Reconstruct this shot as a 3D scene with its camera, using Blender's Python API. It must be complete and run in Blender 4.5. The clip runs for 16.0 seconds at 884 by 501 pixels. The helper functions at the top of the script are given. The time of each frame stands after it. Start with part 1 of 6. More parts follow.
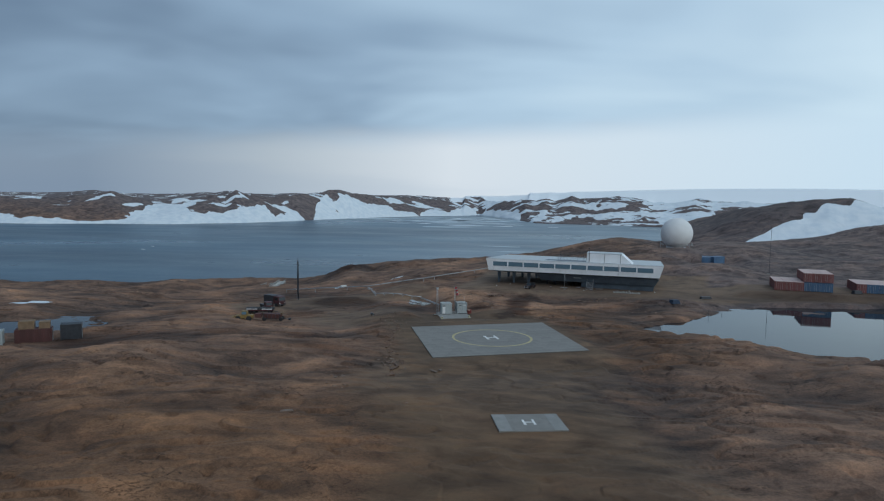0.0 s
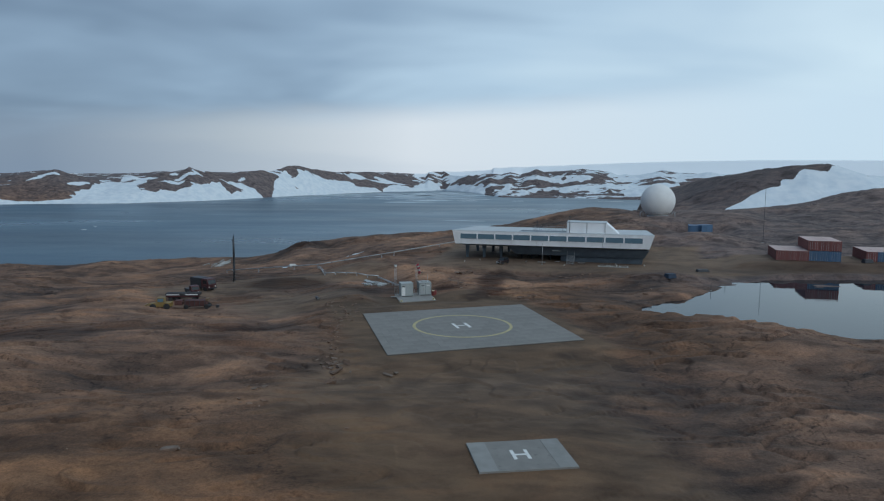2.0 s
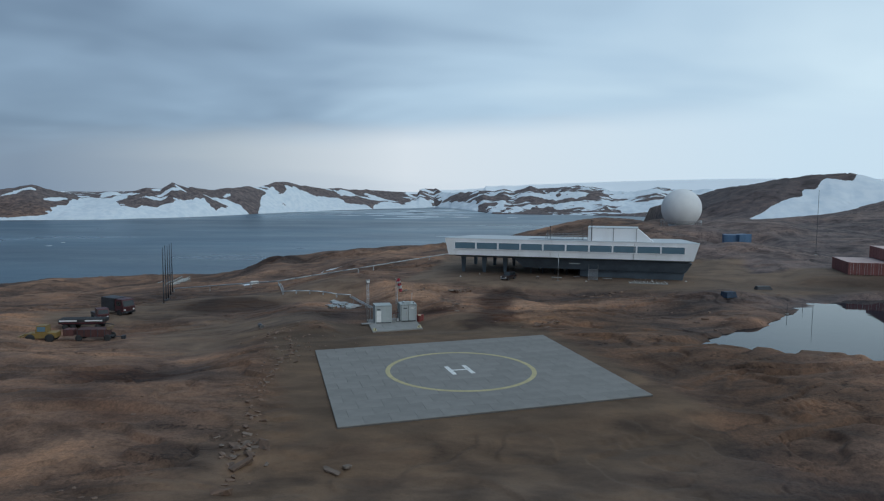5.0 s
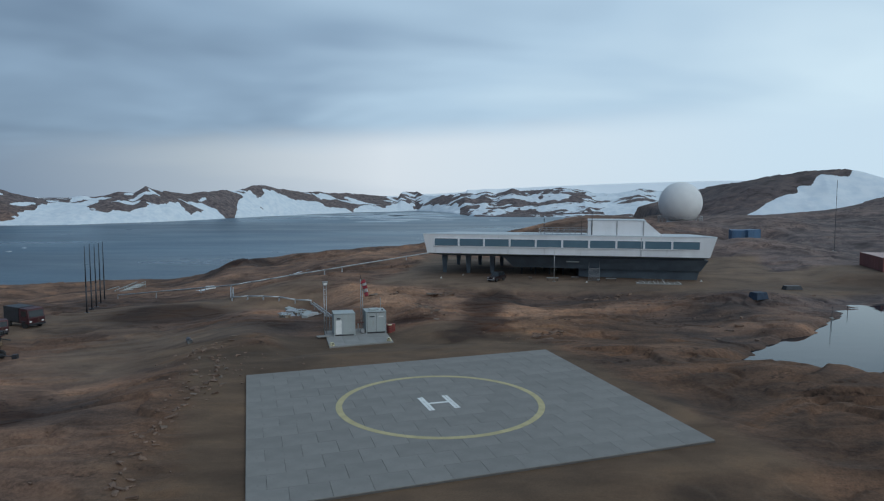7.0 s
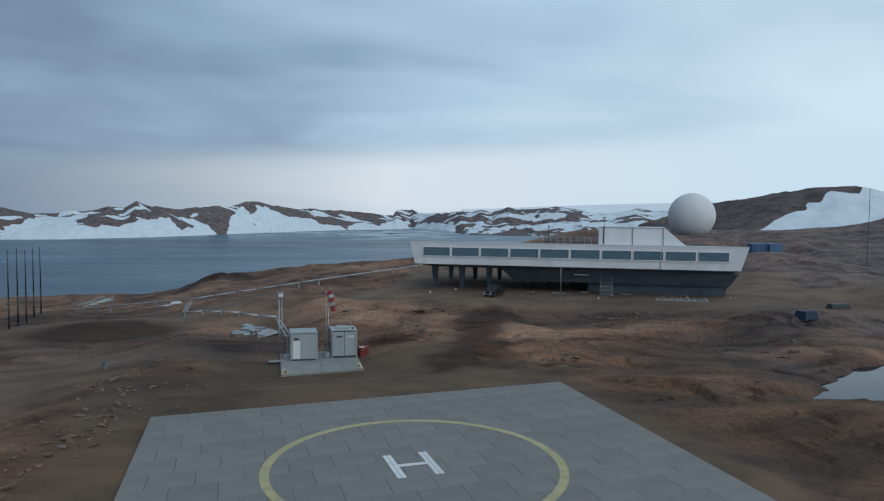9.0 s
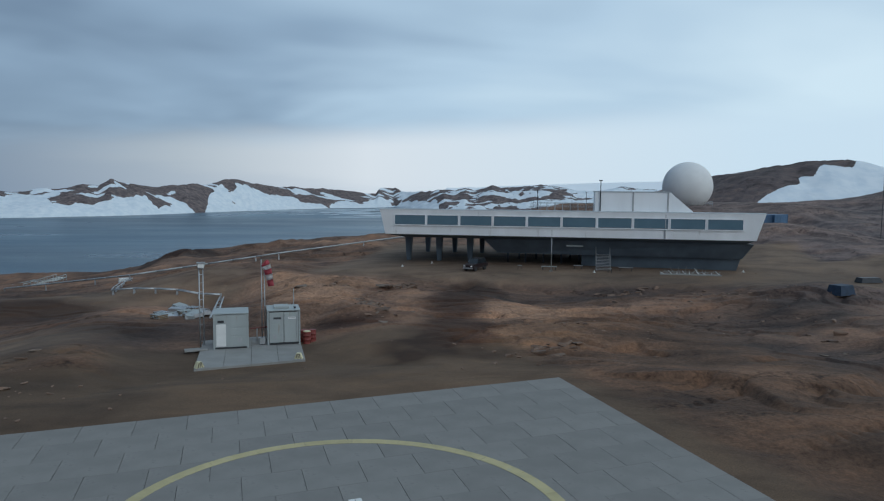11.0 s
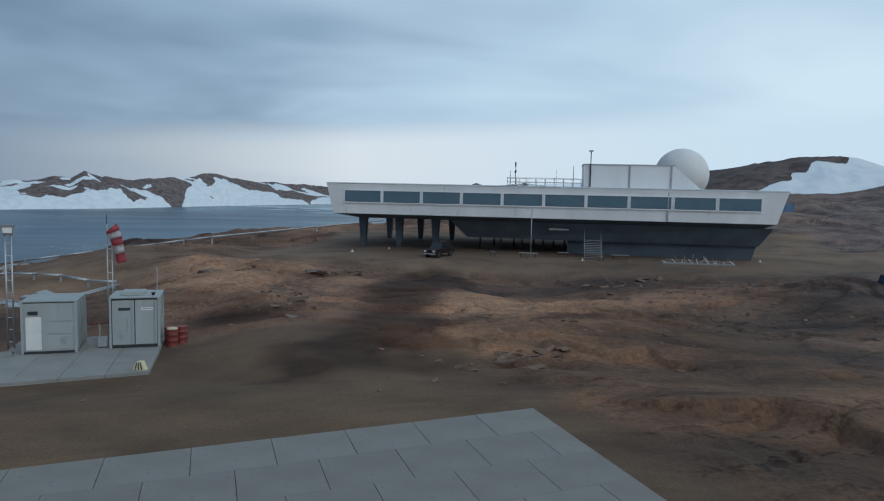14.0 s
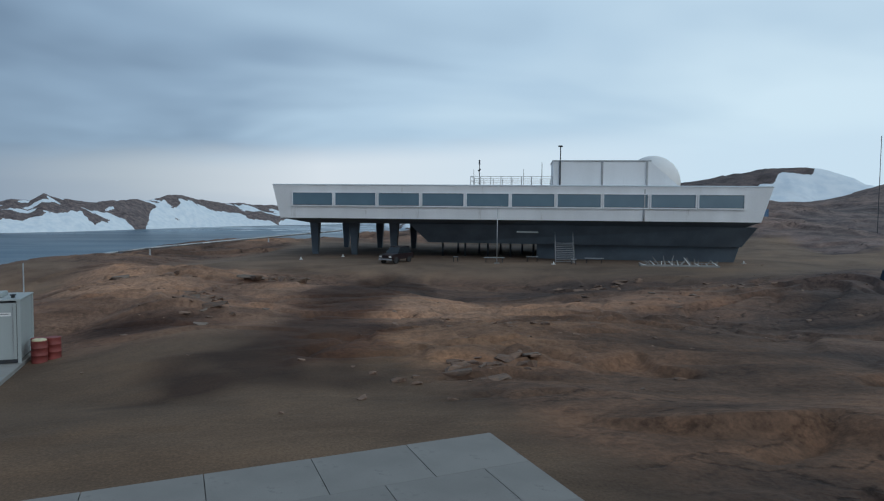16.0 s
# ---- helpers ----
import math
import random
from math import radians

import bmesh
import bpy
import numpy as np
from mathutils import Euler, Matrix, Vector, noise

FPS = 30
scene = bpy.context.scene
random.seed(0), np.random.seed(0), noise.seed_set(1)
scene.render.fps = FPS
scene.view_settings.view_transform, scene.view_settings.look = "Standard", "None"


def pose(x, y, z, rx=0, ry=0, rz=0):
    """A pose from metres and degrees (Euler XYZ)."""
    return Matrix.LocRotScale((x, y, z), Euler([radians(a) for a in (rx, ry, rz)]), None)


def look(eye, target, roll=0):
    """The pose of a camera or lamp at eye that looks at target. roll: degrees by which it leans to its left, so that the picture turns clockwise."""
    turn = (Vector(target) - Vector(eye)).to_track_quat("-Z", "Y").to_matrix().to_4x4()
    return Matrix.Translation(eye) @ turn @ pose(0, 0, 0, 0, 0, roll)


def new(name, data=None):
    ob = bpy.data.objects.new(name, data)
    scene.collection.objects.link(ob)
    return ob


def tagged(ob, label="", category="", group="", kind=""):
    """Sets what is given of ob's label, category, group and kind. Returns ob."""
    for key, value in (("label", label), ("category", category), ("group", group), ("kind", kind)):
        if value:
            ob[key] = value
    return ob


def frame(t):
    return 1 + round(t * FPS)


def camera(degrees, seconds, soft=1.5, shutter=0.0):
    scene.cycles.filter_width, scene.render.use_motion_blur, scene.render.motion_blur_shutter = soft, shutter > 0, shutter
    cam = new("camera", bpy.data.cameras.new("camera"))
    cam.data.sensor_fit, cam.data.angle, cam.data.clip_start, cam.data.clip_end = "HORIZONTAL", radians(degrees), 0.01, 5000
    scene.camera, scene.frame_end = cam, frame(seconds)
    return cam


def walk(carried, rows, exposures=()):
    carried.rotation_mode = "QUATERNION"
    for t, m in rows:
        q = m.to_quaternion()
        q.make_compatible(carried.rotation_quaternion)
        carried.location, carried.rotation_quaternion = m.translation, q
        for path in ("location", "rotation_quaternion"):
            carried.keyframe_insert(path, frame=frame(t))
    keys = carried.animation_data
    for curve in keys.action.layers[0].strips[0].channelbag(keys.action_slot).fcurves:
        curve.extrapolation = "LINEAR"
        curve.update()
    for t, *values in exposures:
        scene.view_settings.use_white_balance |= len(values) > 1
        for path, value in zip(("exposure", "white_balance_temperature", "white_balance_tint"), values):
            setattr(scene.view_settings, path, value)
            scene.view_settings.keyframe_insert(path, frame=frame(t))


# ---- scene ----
# ---------------------------------------------------------------- camera
cam = camera(64.2, 16.0, soft=1.2)
PATH = [
    (0, (1.165, 1.469, 28.358), (1.143, 3.461, 28.186), 1.0),
    (0.5, (1.681, 8.085, 27.524), (1.673, 10.076, 27.344), 0.5),
    (1, (1.606, 15.06, 26.425), (1.657, 17.047, 26.206), 1.0),
    (1.5, (1.785, 21.376, 25.523), (1.852, 23.362, 25.297), 0.7),
    (2, (2.09, 27.502, 24.765), (2.169, 29.487, 24.528), 0.3),
    (2.5, (2.421, 33.523, 23.953), (2.508, 35.508, 23.723), 0.3),
    (3, (2.47, 39.969, 22.762), (2.535, 41.96, 22.585), 0.4),
    (5.5, (4.31, 67.796, 18.555), (4.429, 69.784, 18.371), 0.2),
    (6, (4.671, 72.712, 17.82), (4.813, 74.7, 17.654), -0.0),
    (6.5, (5.281, 77.249, 17.177), (5.446, 79.235, 17.008), -0.1),
    (7, (5.69, 81.794, 16.324), (5.842, 83.781, 16.153), -0.0),
    (7.5, (6.027, 86.125, 15.6), (6.192, 88.11, 15.411), 0.4),
    (8, (6.624, 90.233, 14.883), (6.813, 92.216, 14.706), 0.3),
    (8.5, (7.27, 93.772, 14.291), (7.456, 95.757, 14.143), 0.5),
    (9, (7.787, 97.474, 13.572), (7.952, 99.464, 13.456), 0.5),
    (9.5, (8.299, 100.964, 12.952), (8.494, 102.948, 12.794), 0.1),
    (12, (11.758, 116.548, 10.166), (11.97, 118.528, 9.975), 0.5),
    (12.5, (12.522, 119.233, 9.588), (12.74, 121.208, 9.367), 0.4),
    (13, (13.374, 121.529, 9.112), (13.567, 123.51, 8.917), 1.7),
    (13.5, (14.157, 123.737, 8.659), (14.375, 125.715, 8.462), 1.7),
    (14, (14.802, 125.839, 8.154), (15.057, 127.814, 7.978), 1.2),
    (14.5, (15.534, 127.64, 7.693), (15.794, 129.617, 7.539), 1.1),
    (15, (16.205, 129.243, 7.223), (16.431, 131.225, 7.076), 1.6),
    (15.5, (16.582, 130.984, 6.693), (16.823, 132.964, 6.543), 2.7),
    (16, (16.974, 132.334, 6.169), (17.31, 134.302, 6.05), 0.5),
]
walk(cam, [(t, look(eye, target, roll)) for t, eye, target, roll in PATH])

# ---------------------------------------------------------------- world and sun
SUN_ELEVATION, SUN_AZIMUTH = 32.0, 160.0


def make_world():
    world = bpy.data.worlds.new("overcast_sky")
    world.use_nodes = True
    scene.world = world
    nt = world.node_tree
    nt.nodes.clear()
    n, ln = nt.nodes.new, nt.links.new
    out, bg = n("ShaderNodeOutputWorld"), n("ShaderNodeBackground")
    co = n("ShaderNodeTexCoord")
    sep = n("ShaderNodeSeparateXYZ")
    ln(co.outputs["Generated"], sep.inputs[0])

    def mth(op, a, b=None, c=None):
        m = n("ShaderNodeMath")
        m.operation = op
        for k, v in enumerate((a, b, c)):
            if v is None:
                continue
            if isinstance(v, (int, float)):
                m.inputs[k].default_value = v
            else:
                ln(v, m.inputs[k])
        return m.outputs[0]

    def ramp(fac, stops, mode="LINEAR"):
        r = n("ShaderNodeValToRGB")
        r.color_ramp.interpolation = mode
        while len(r.color_ramp.elements) < len(stops):
            r.color_ramp.elements.new(0.5)
        for e, (p, c) in zip(r.color_ramp.elements, stops):
            e.position, e.color = p, (*c, 1)
        ln(fac, r.inputs[0])
        return r.outputs[0]

    def mix(fac, a, b):
        m = n("ShaderNodeMix")
        m.data_type = "RGBA"
        for v, k in ((fac, 0), (a, 6), (b, 7)):
            if isinstance(v, float):
                m.inputs[k].default_value = v
            else:
                ln(v, m.inputs[k])
        return m.outputs[2]

    up = mth("MAXIMUM", sep.outputs[2], 0.0)
    # the cloud deck lies flat overhead, so its pattern narrows towards the horizon
    den = mth("ADD", up, 0.20)
    px, py = mth("DIVIDE", sep.outputs[0], den), mth("DIVIDE", sep.outputs[1], den)
    comb = n("ShaderNodeCombineXYZ")
    ln(mth("MULTIPLY", px, 0.75), comb.inputs[0])
    ln(py, comb.inputs[1])
    big = n("ShaderNodeTexNoise")
    big.inputs["Scale"].default_value, big.inputs["Detail"].default_value = 0.95, 3
    big.inputs["Roughness"].default_value, big.inputs["Distortion"].default_value = 0.5, 0.3
    ln(comb.outputs[0], big.inputs["Vector"])
    fine = n("ShaderNodeTexNoise")
    fine.inputs["Scale"].default_value, fine.inputs["Detail"].default_value = 2.2, 5
    ln(comb.outputs[0], fine.inputs["Vector"])
    # lighter to the east, darker to the west, as the deck thins
    side = mth("MULTIPLY_ADD", sep.outputs[0], 0.78, 0.46)
    dens = mth("ADD", mth("MULTIPLY", big.outputs[0], 0.92), mth("MULTIPLY", fine.outputs[0], 0.08))
    light = mth("ADD", mth("MULTIPLY_ADD", dens, 1.25, -0.625), side)
    high = ramp(light, [(0.0, (0.150, 0.228, 0.335)), (0.32, (0.275, 0.400, 0.545)), (0.58, (0.455, 0.625, 0.785)), (1.0, (0.650, 0.825, 0.945))])
    low = ramp(side, [(0.10, (0.230, 0.310, 0.420)), (0.27, (0.430, 0.510, 0.590)), (0.46, (0.690, 0.770, 0.850)), (0.85, (0.600, 0.770, 0.910))])
    edge = mth("ADD", mth("MULTIPLY_ADD", mth("SUBTRACT", big.outputs[0], 0.5), 0.05, up), mth("MULTIPLY", sep.outputs[0], -0.045))
    deck = ramp(mth("MULTIPLY", edge, 5.0), [(0.27, (0, 0, 0)), (0.50, (1, 1, 1))], "EASE")
    bank = ramp(mth("ADD", up, mth("MULTIPLY_ADD", fine.outputs[0], 0.03, mth("MULTIPLY", sep.outputs[0], 0.10))), [(0.005, (1, 1, 1)), (0.030, (0, 0, 0))], "EASE")
    low = mix(bank, low, mix(0.55, low, ramp(side, [(0.1, (0.20, 0.28, 0.39)), (0.5, (0.60, 0.70, 0.80))])))
    cloud = mix(deck, low, high)
    sky = n("ShaderNodeTexSky")
    sky.sky_type, sky.sun_disc = "NISHITA", False
    sky.sun_elevation, sky.sun_rotation = radians(SUN_ELEVATION), radians(SUN_AZIMUTH)
    sc = n("ShaderNodeVectorMath")
    sc.operation = "SCALE"
    sc.inputs["Scale"].default_value = 0.06
    ln(sky.outputs[0], sc.inputs[0])
    ln(mix(0.93, sc.outputs[0], cloud), bg.inputs[0])
    bg.inputs[1].default_value = 1.0
    ln(bg.outputs[0], out.inputs[0])


make_world()
sun = new("sun", bpy.data.lights.new("sun", "SUN"))
sun.data.energy, sun.data.angle, sun.data.color = 0.55, radians(40), (1.0, 0.985, 0.96)
sun.matrix_world = look((0, 0, 0), (-math.sin(radians(SUN_AZIMUTH)), -math.cos(radians(SUN_AZIMUTH)), -math.tan(radians(SUN_ELEVATION))))
scene.view_settings.exposure = 0.0


# ---------------------------------------------------------------- materials
def mat(name, color, rough=0.8, metal=0.0, vary=0.25, scale=2.0, fine=25.0, bump=0.1, dirt=None, dirt_amount=0.0, spec=0.5, streak=False):
    """A painted, worn or weathered surface: two scales of tone, optional dirt, fine relief."""
    m = bpy.data.materials.new(name)
    m.use_nodes = True
    nt = m.node_tree
    n, ln = nt.nodes.new, nt.links.new
    b = nt.nodes["Principled BSDF"]
    b.inputs["Metallic"].default_value, b.inputs["Specular IOR Level"].default_value = metal, spec
    co = n("ShaderNodeTexCoord")
    mp = n("ShaderNodeMapping")
    ln(co.outputs["Object"], mp.inputs[0])
    if streak:
        mp.inputs["Scale"].default_value = (1, 1, 0.12)
    big, small = n("ShaderNodeTexNoise"), n("ShaderNodeTexNoise")
    big.inputs["Scale"].default_value, big.inputs["Detail"].default_value = scale, 4
    small.inputs["Scale"].default_value, small.inputs["Detail"].default_value = fine, 3
    ln(mp.outputs[0], big.inputs[0])
    ln(co.outputs["Object"], small.inputs[0])
    info = n("ShaderNodeObjectInfo")
    r = n("ShaderNodeValToRGB")
    lo, hi = [c * (1 - vary) for c in color], [min(1, c * (1 + vary)) for c in color]
    r.color_ramp.elements[0].position, r.color_ramp.elements[0].color = 0.3, (*lo, 1)
    r.color_ramp.elements[1].position, r.color_ramp.elements[1].color = 0.7, (*hi, 1)
    a = n("ShaderNodeMath")
    a.operation = "MULTIPLY_ADD"
    a.inputs[1].default_value = 0.35
    ln(small.outputs[0], a.inputs[0])
    k = n("ShaderNodeMath")
    k.operation = "MULTIPLY_ADD"
    k.inputs[1].default_value, k.inputs[2].default_value = 0.25, -0.3
    ln(info.outputs["Random"], k.inputs[0])
    s2 = n("ShaderNodeMath")
    s2.operation = "ADD"
    ln(big.outputs[0], s2.inputs[0])
    ln(k.outputs[0], s2.inputs[1])
    ln(s2.outputs[0], a.inputs[2])
    ln(a.outputs[0], r.inputs[0])
    col = r.outputs[0]
    if dirt:
        d = n("ShaderNodeTexNoise")
        d.inputs["Scale"].default_value, d.inputs["Detail"].default_value, d.inputs["Roughness"].default_value = scale * 1.7, 6, 0.7
        ln(mp.outputs[0], d.inputs[0])
        dr = n("ShaderNodeValToRGB")
        dr.color_ramp.elements[0].position = 0.66 - 0.35 * dirt_amount
        dr.color_ramp.elements[1].position = 0.78 - 0.25 * dirt_amount
        ln(d.outputs[0], dr.inputs[0])
        mx = n("ShaderNodeMix")
        mx.data_type = "RGBA"
        ln(dr.outputs[0], mx.inputs[0])
        ln(col, mx.inputs[6])
        mx.inputs[7].default_value = (*dirt, 1)
        col = mx.outputs[2]
    ln(col, b.inputs["Base Color"])
    rr = n("ShaderNodeMapRange")
    rr.inputs[3].default_value, rr.inputs[4].default_value = max(0.03, rough - 0.12), min(1, rough + 0.12)
    ln(small.outputs[0], rr.inputs[0])
    ln(rr.outputs[0], b.inputs["Roughness"])
    if bump:
        bp = n("ShaderNodeBump")
        bp.inputs["Strength"].default_value, bp.inputs["Distance"].default_value = bump, 0.02
        ln(small.outputs[0], bp.inputs["Height"])
        ln(bp.outputs[0], b.inputs["Normal"])
    return m


def ground_material():
    """Brown weathered gneiss, dark fine gravel and old snow, told apart by two masks of the sheet."""
    m = bpy.data.materials.new("gneiss_gravel_snow")
    m.use_nodes = True
    nt = m.node_tree
    n, ln = nt.nodes.new, nt.links.new
    b = nt.nodes["Principled BSDF"]
    geo = n("ShaderNodeNewGeometry")

    def noise_tex(scale, detail=5, rough=0.55, dist=0.0, stretch=None):
        t = n("ShaderNodeTexNoise")
        t.inputs["Scale"].default_value, t.inputs["Detail"].default_value = scale, detail
        t.inputs["Roughness"].default_value, t.inputs["Distortion"].default_value = rough, dist
        if stretch:
            mp = n("ShaderNodeMapping")
            mp.inputs["Scale"].default_value, mp.inputs["Rotation"].default_value = stretch, (0, 0, 0.35)
            ln(geo.outputs["Position"], mp.inputs[0])
            ln(mp.outputs[0], t.inputs[0])
        else:
            ln(geo.outputs["Position"], t.inputs[0])
        return t.outputs[0]

    def ramp(fac, stops):
        r = n("ShaderNodeValToRGB")
        while len(r.color_ramp.elements) < len(stops):
            r.color_ramp.elements.new(0.5)
        for e, (p, c) in zip(r.color_ramp.elements, stops):
            e.position, e.color = p, (*c, 1)
        ln(fac, r.inputs[0])
        return r.outputs[0]

    def mix(fac, a, c, mode="MIX"):
        x = n("ShaderNodeMix")
        x.data_type, x.blend_type = "RGBA", mode
        for v, k in ((fac, 0), (a, 6), (c, 7)):
            if isinstance(v, float):
                x.inputs[k].default_value = v
            elif isinstance(v, tuple):
                x.inputs[k].default_value = (*v, 1)
            else:
                ln(v, x.inputs[k])
        return x.outputs[2]

    def mth(op, a, c, d=None):
        x = n("ShaderNodeMath")
        x.operation = op
        for k, v in enumerate((a, c, d)):
            if v is None:
                continue
            if isinstance(v, (int, float)):
                x.inputs[k].default_value = v
            else:
                ln(v, x.inputs[k])
        return x.outputs[0]

    def attr(name):
        t = n("ShaderNodeAttribute")
        t.attribute_name = name
        return t.outputs["Fac"]

    broad = noise_tex(0.035, 5, 0.6, 0.4)
    mid = noise_tex(0.32, 5, 0.55, 0.3, (0.75, 1.3, 1.0))
    small = noise_tex(2.6, 5, 0.65)
    grit = noise_tex(14.0, 3, 0.7)
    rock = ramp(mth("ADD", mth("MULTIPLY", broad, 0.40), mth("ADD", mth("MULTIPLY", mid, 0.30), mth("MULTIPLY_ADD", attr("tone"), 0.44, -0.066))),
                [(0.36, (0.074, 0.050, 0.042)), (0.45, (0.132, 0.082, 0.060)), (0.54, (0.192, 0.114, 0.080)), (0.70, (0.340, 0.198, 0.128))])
    # greyer rock: haze over distant ground, put into the colour
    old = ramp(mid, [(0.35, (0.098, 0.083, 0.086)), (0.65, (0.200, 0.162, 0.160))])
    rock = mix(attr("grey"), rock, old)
    rock = mix(0.48, rock, ramp(small, [(0.30, (0.35, 0.33, 0.33)), (0.52, (0.98, 0.98, 0.98)), (0.75, (1.5, 1.45, 1.4))]), "MULTIPLY")
    rock = mix(0.6, rock, ramp(noise_tex(6.5, 4, 0.7), [(0.32, (0.55, 0.53, 0.52)), (0.50, (1.0, 1.0, 1.0)), (0.68, (1.34, 1.30, 1.26))]), "MULTIPLY")
    # dark joints and lichen streaks in the rock
    crack = n("ShaderNodeTexVoronoi")
    crack.feature = "DISTANCE_TO_EDGE"
    crack.inputs["Scale"].default_value = 0.30
    mpc = n("ShaderNodeMapping")
    mpc.inputs["Scale"].default_value, mpc.inputs["Rotation"].default_value = (0.55, 1.5, 1.0), (0, 0, -0.3)
    vadd = n("ShaderNodeVectorMath")
    vadd.operation = "MULTIPLY_ADD"
    tn = n("ShaderNodeTexNoise")
    tn.inputs["Scale"].default_value, tn.inputs["Detail"].default_value = 0.5, 4
    ln(geo.outputs["Position"], tn.inputs[0])
    ln(tn.outputs[1], vadd.inputs[0])
    vadd.inputs[1].default_value = (3.2, 3.2, 3.2)
    ln(geo.outputs["Position"], vadd.inputs[2])
    ln(vadd.outputs[0], mpc.inputs[0])
    ln(mpc.outputs[0], crack.inputs[0])
    joint = ramp(mth("ADD", crack.outputs[0], mth("MULTIPLY_ADD", small, 0.2, -0.09)), [(0.0, (0.22, 0.21, 0.21)), (0.055, (1, 1, 1))])
    patch = ramp(noise_tex(0.06, 4, 0.6), [(0.47, (0, 0, 0)), (0.60, (1, 1, 1))])
    rock = mix(mth("MULTIPLY", patch, 0.75), rock, joint, "MULTIPLY")
    blotch = noise_tex(0.16, 4, 0.62, 0.6, (0.8, 1.3, 1.0))
    rock = mix(0.9, rock, ramp(blotch, [(0.34, (0.50, 0.49, 0.50)), (0.50, (1.0, 1.0, 1.0)), (0.66, (1.42, 1.32, 1.22))]), "MULTIPLY")
    gravel = ramp(mth("ADD", mth("MULTIPLY", mid, 0.45), mth("MULTIPLY", grit, 0.55)),
                  [(0.34, (0.102, 0.072, 0.054)), (0.5, (0.164, 0.114, 0.084)), (0.66, (0.234, 0.164, 0.119))])
    gravel = mix(0.6, gravel, ramp(blotch, [(0.34, (0.62, 0.58, 0.56)), (0.50, (1.0, 1.0, 1.0)), (0.66, (1.30, 1.22, 1.12))]), "MULTIPLY")
    gravel = mix(0.7, gravel, ramp(broad, [(0.35, (0.62, 0.62, 0.62)), (0.6, (1.2, 1.15, 1.08))]), "MULTIPLY")
    gmask = ramp(mth("ADD", attr("gravel"), mth("MULTIPLY_ADD", mid, 0.7, -0.35)), [(0.30, (0, 0, 0)), (0.85, (1, 1, 1))])
    land = mix(gmask, rock, gravel)
    dmask = ramp(mth("ADD", attr("dark"), mth("MULTIPLY_ADD", mid, 1.3, -0.65)), [(0.12, (0, 0, 0)), (0.95, (1, 1, 1))])
    land = mix(dmask, land, mix(1.0, land, (0.34, 0.285, 0.27), "MULTIPLY"))
    # warm ochre tint that also holds the lens falloff over the near ground
    land = mix(attr("vignette_ochre"), land, mix(1.0, land, (0.75, 0.68, 0.575), "MULTIPLY"))
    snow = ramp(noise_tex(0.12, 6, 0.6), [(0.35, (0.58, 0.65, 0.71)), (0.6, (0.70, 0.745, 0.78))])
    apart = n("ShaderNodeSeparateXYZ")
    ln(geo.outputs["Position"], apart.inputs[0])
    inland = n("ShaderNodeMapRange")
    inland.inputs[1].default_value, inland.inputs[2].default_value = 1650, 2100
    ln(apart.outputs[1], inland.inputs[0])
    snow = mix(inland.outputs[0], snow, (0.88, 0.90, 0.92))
    smask = ramp(mth("ADD", attr("snow"), mth("MULTIPLY_ADD", noise_tex(0.07, 6, 0.65), 0.5, -0.25)), [(0.485, (0, 0, 0)), (0.515, (1, 1, 1))])
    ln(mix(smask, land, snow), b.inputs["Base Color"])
    b.inputs["Roughness"].default_value = 0.92
    b.inputs["Specular IOR Level"].default_value = 0.25
    hgt = mth("ADD", mth("MULTIPLY", mid, 0.28), mth("ADD", mth("MULTIPLY", small, 0.30), mth("MULTIPLY", grit, 0.03)))
    hgt = mth("ADD", hgt, mth("MULTIPLY", mth("MULTIPLY_ADD", patch, joint, mth("SUBTRACT", 1.0, patch)), 0.20))
    soft = mth("MULTIPLY_ADD", mth("MAXIMUM", gmask, smask), -0.65, 1.0)
    bp = n("ShaderNodeBump")
    bp.inputs["Distance"].default_value = 0.9
    ln(mth("MULTIPLY", soft, 0.34), bp.inputs["Strength"])
    ln(hgt, bp.inputs["Height"])
    ln(bp.outputs[0], b.inputs["Normal"])
    return m


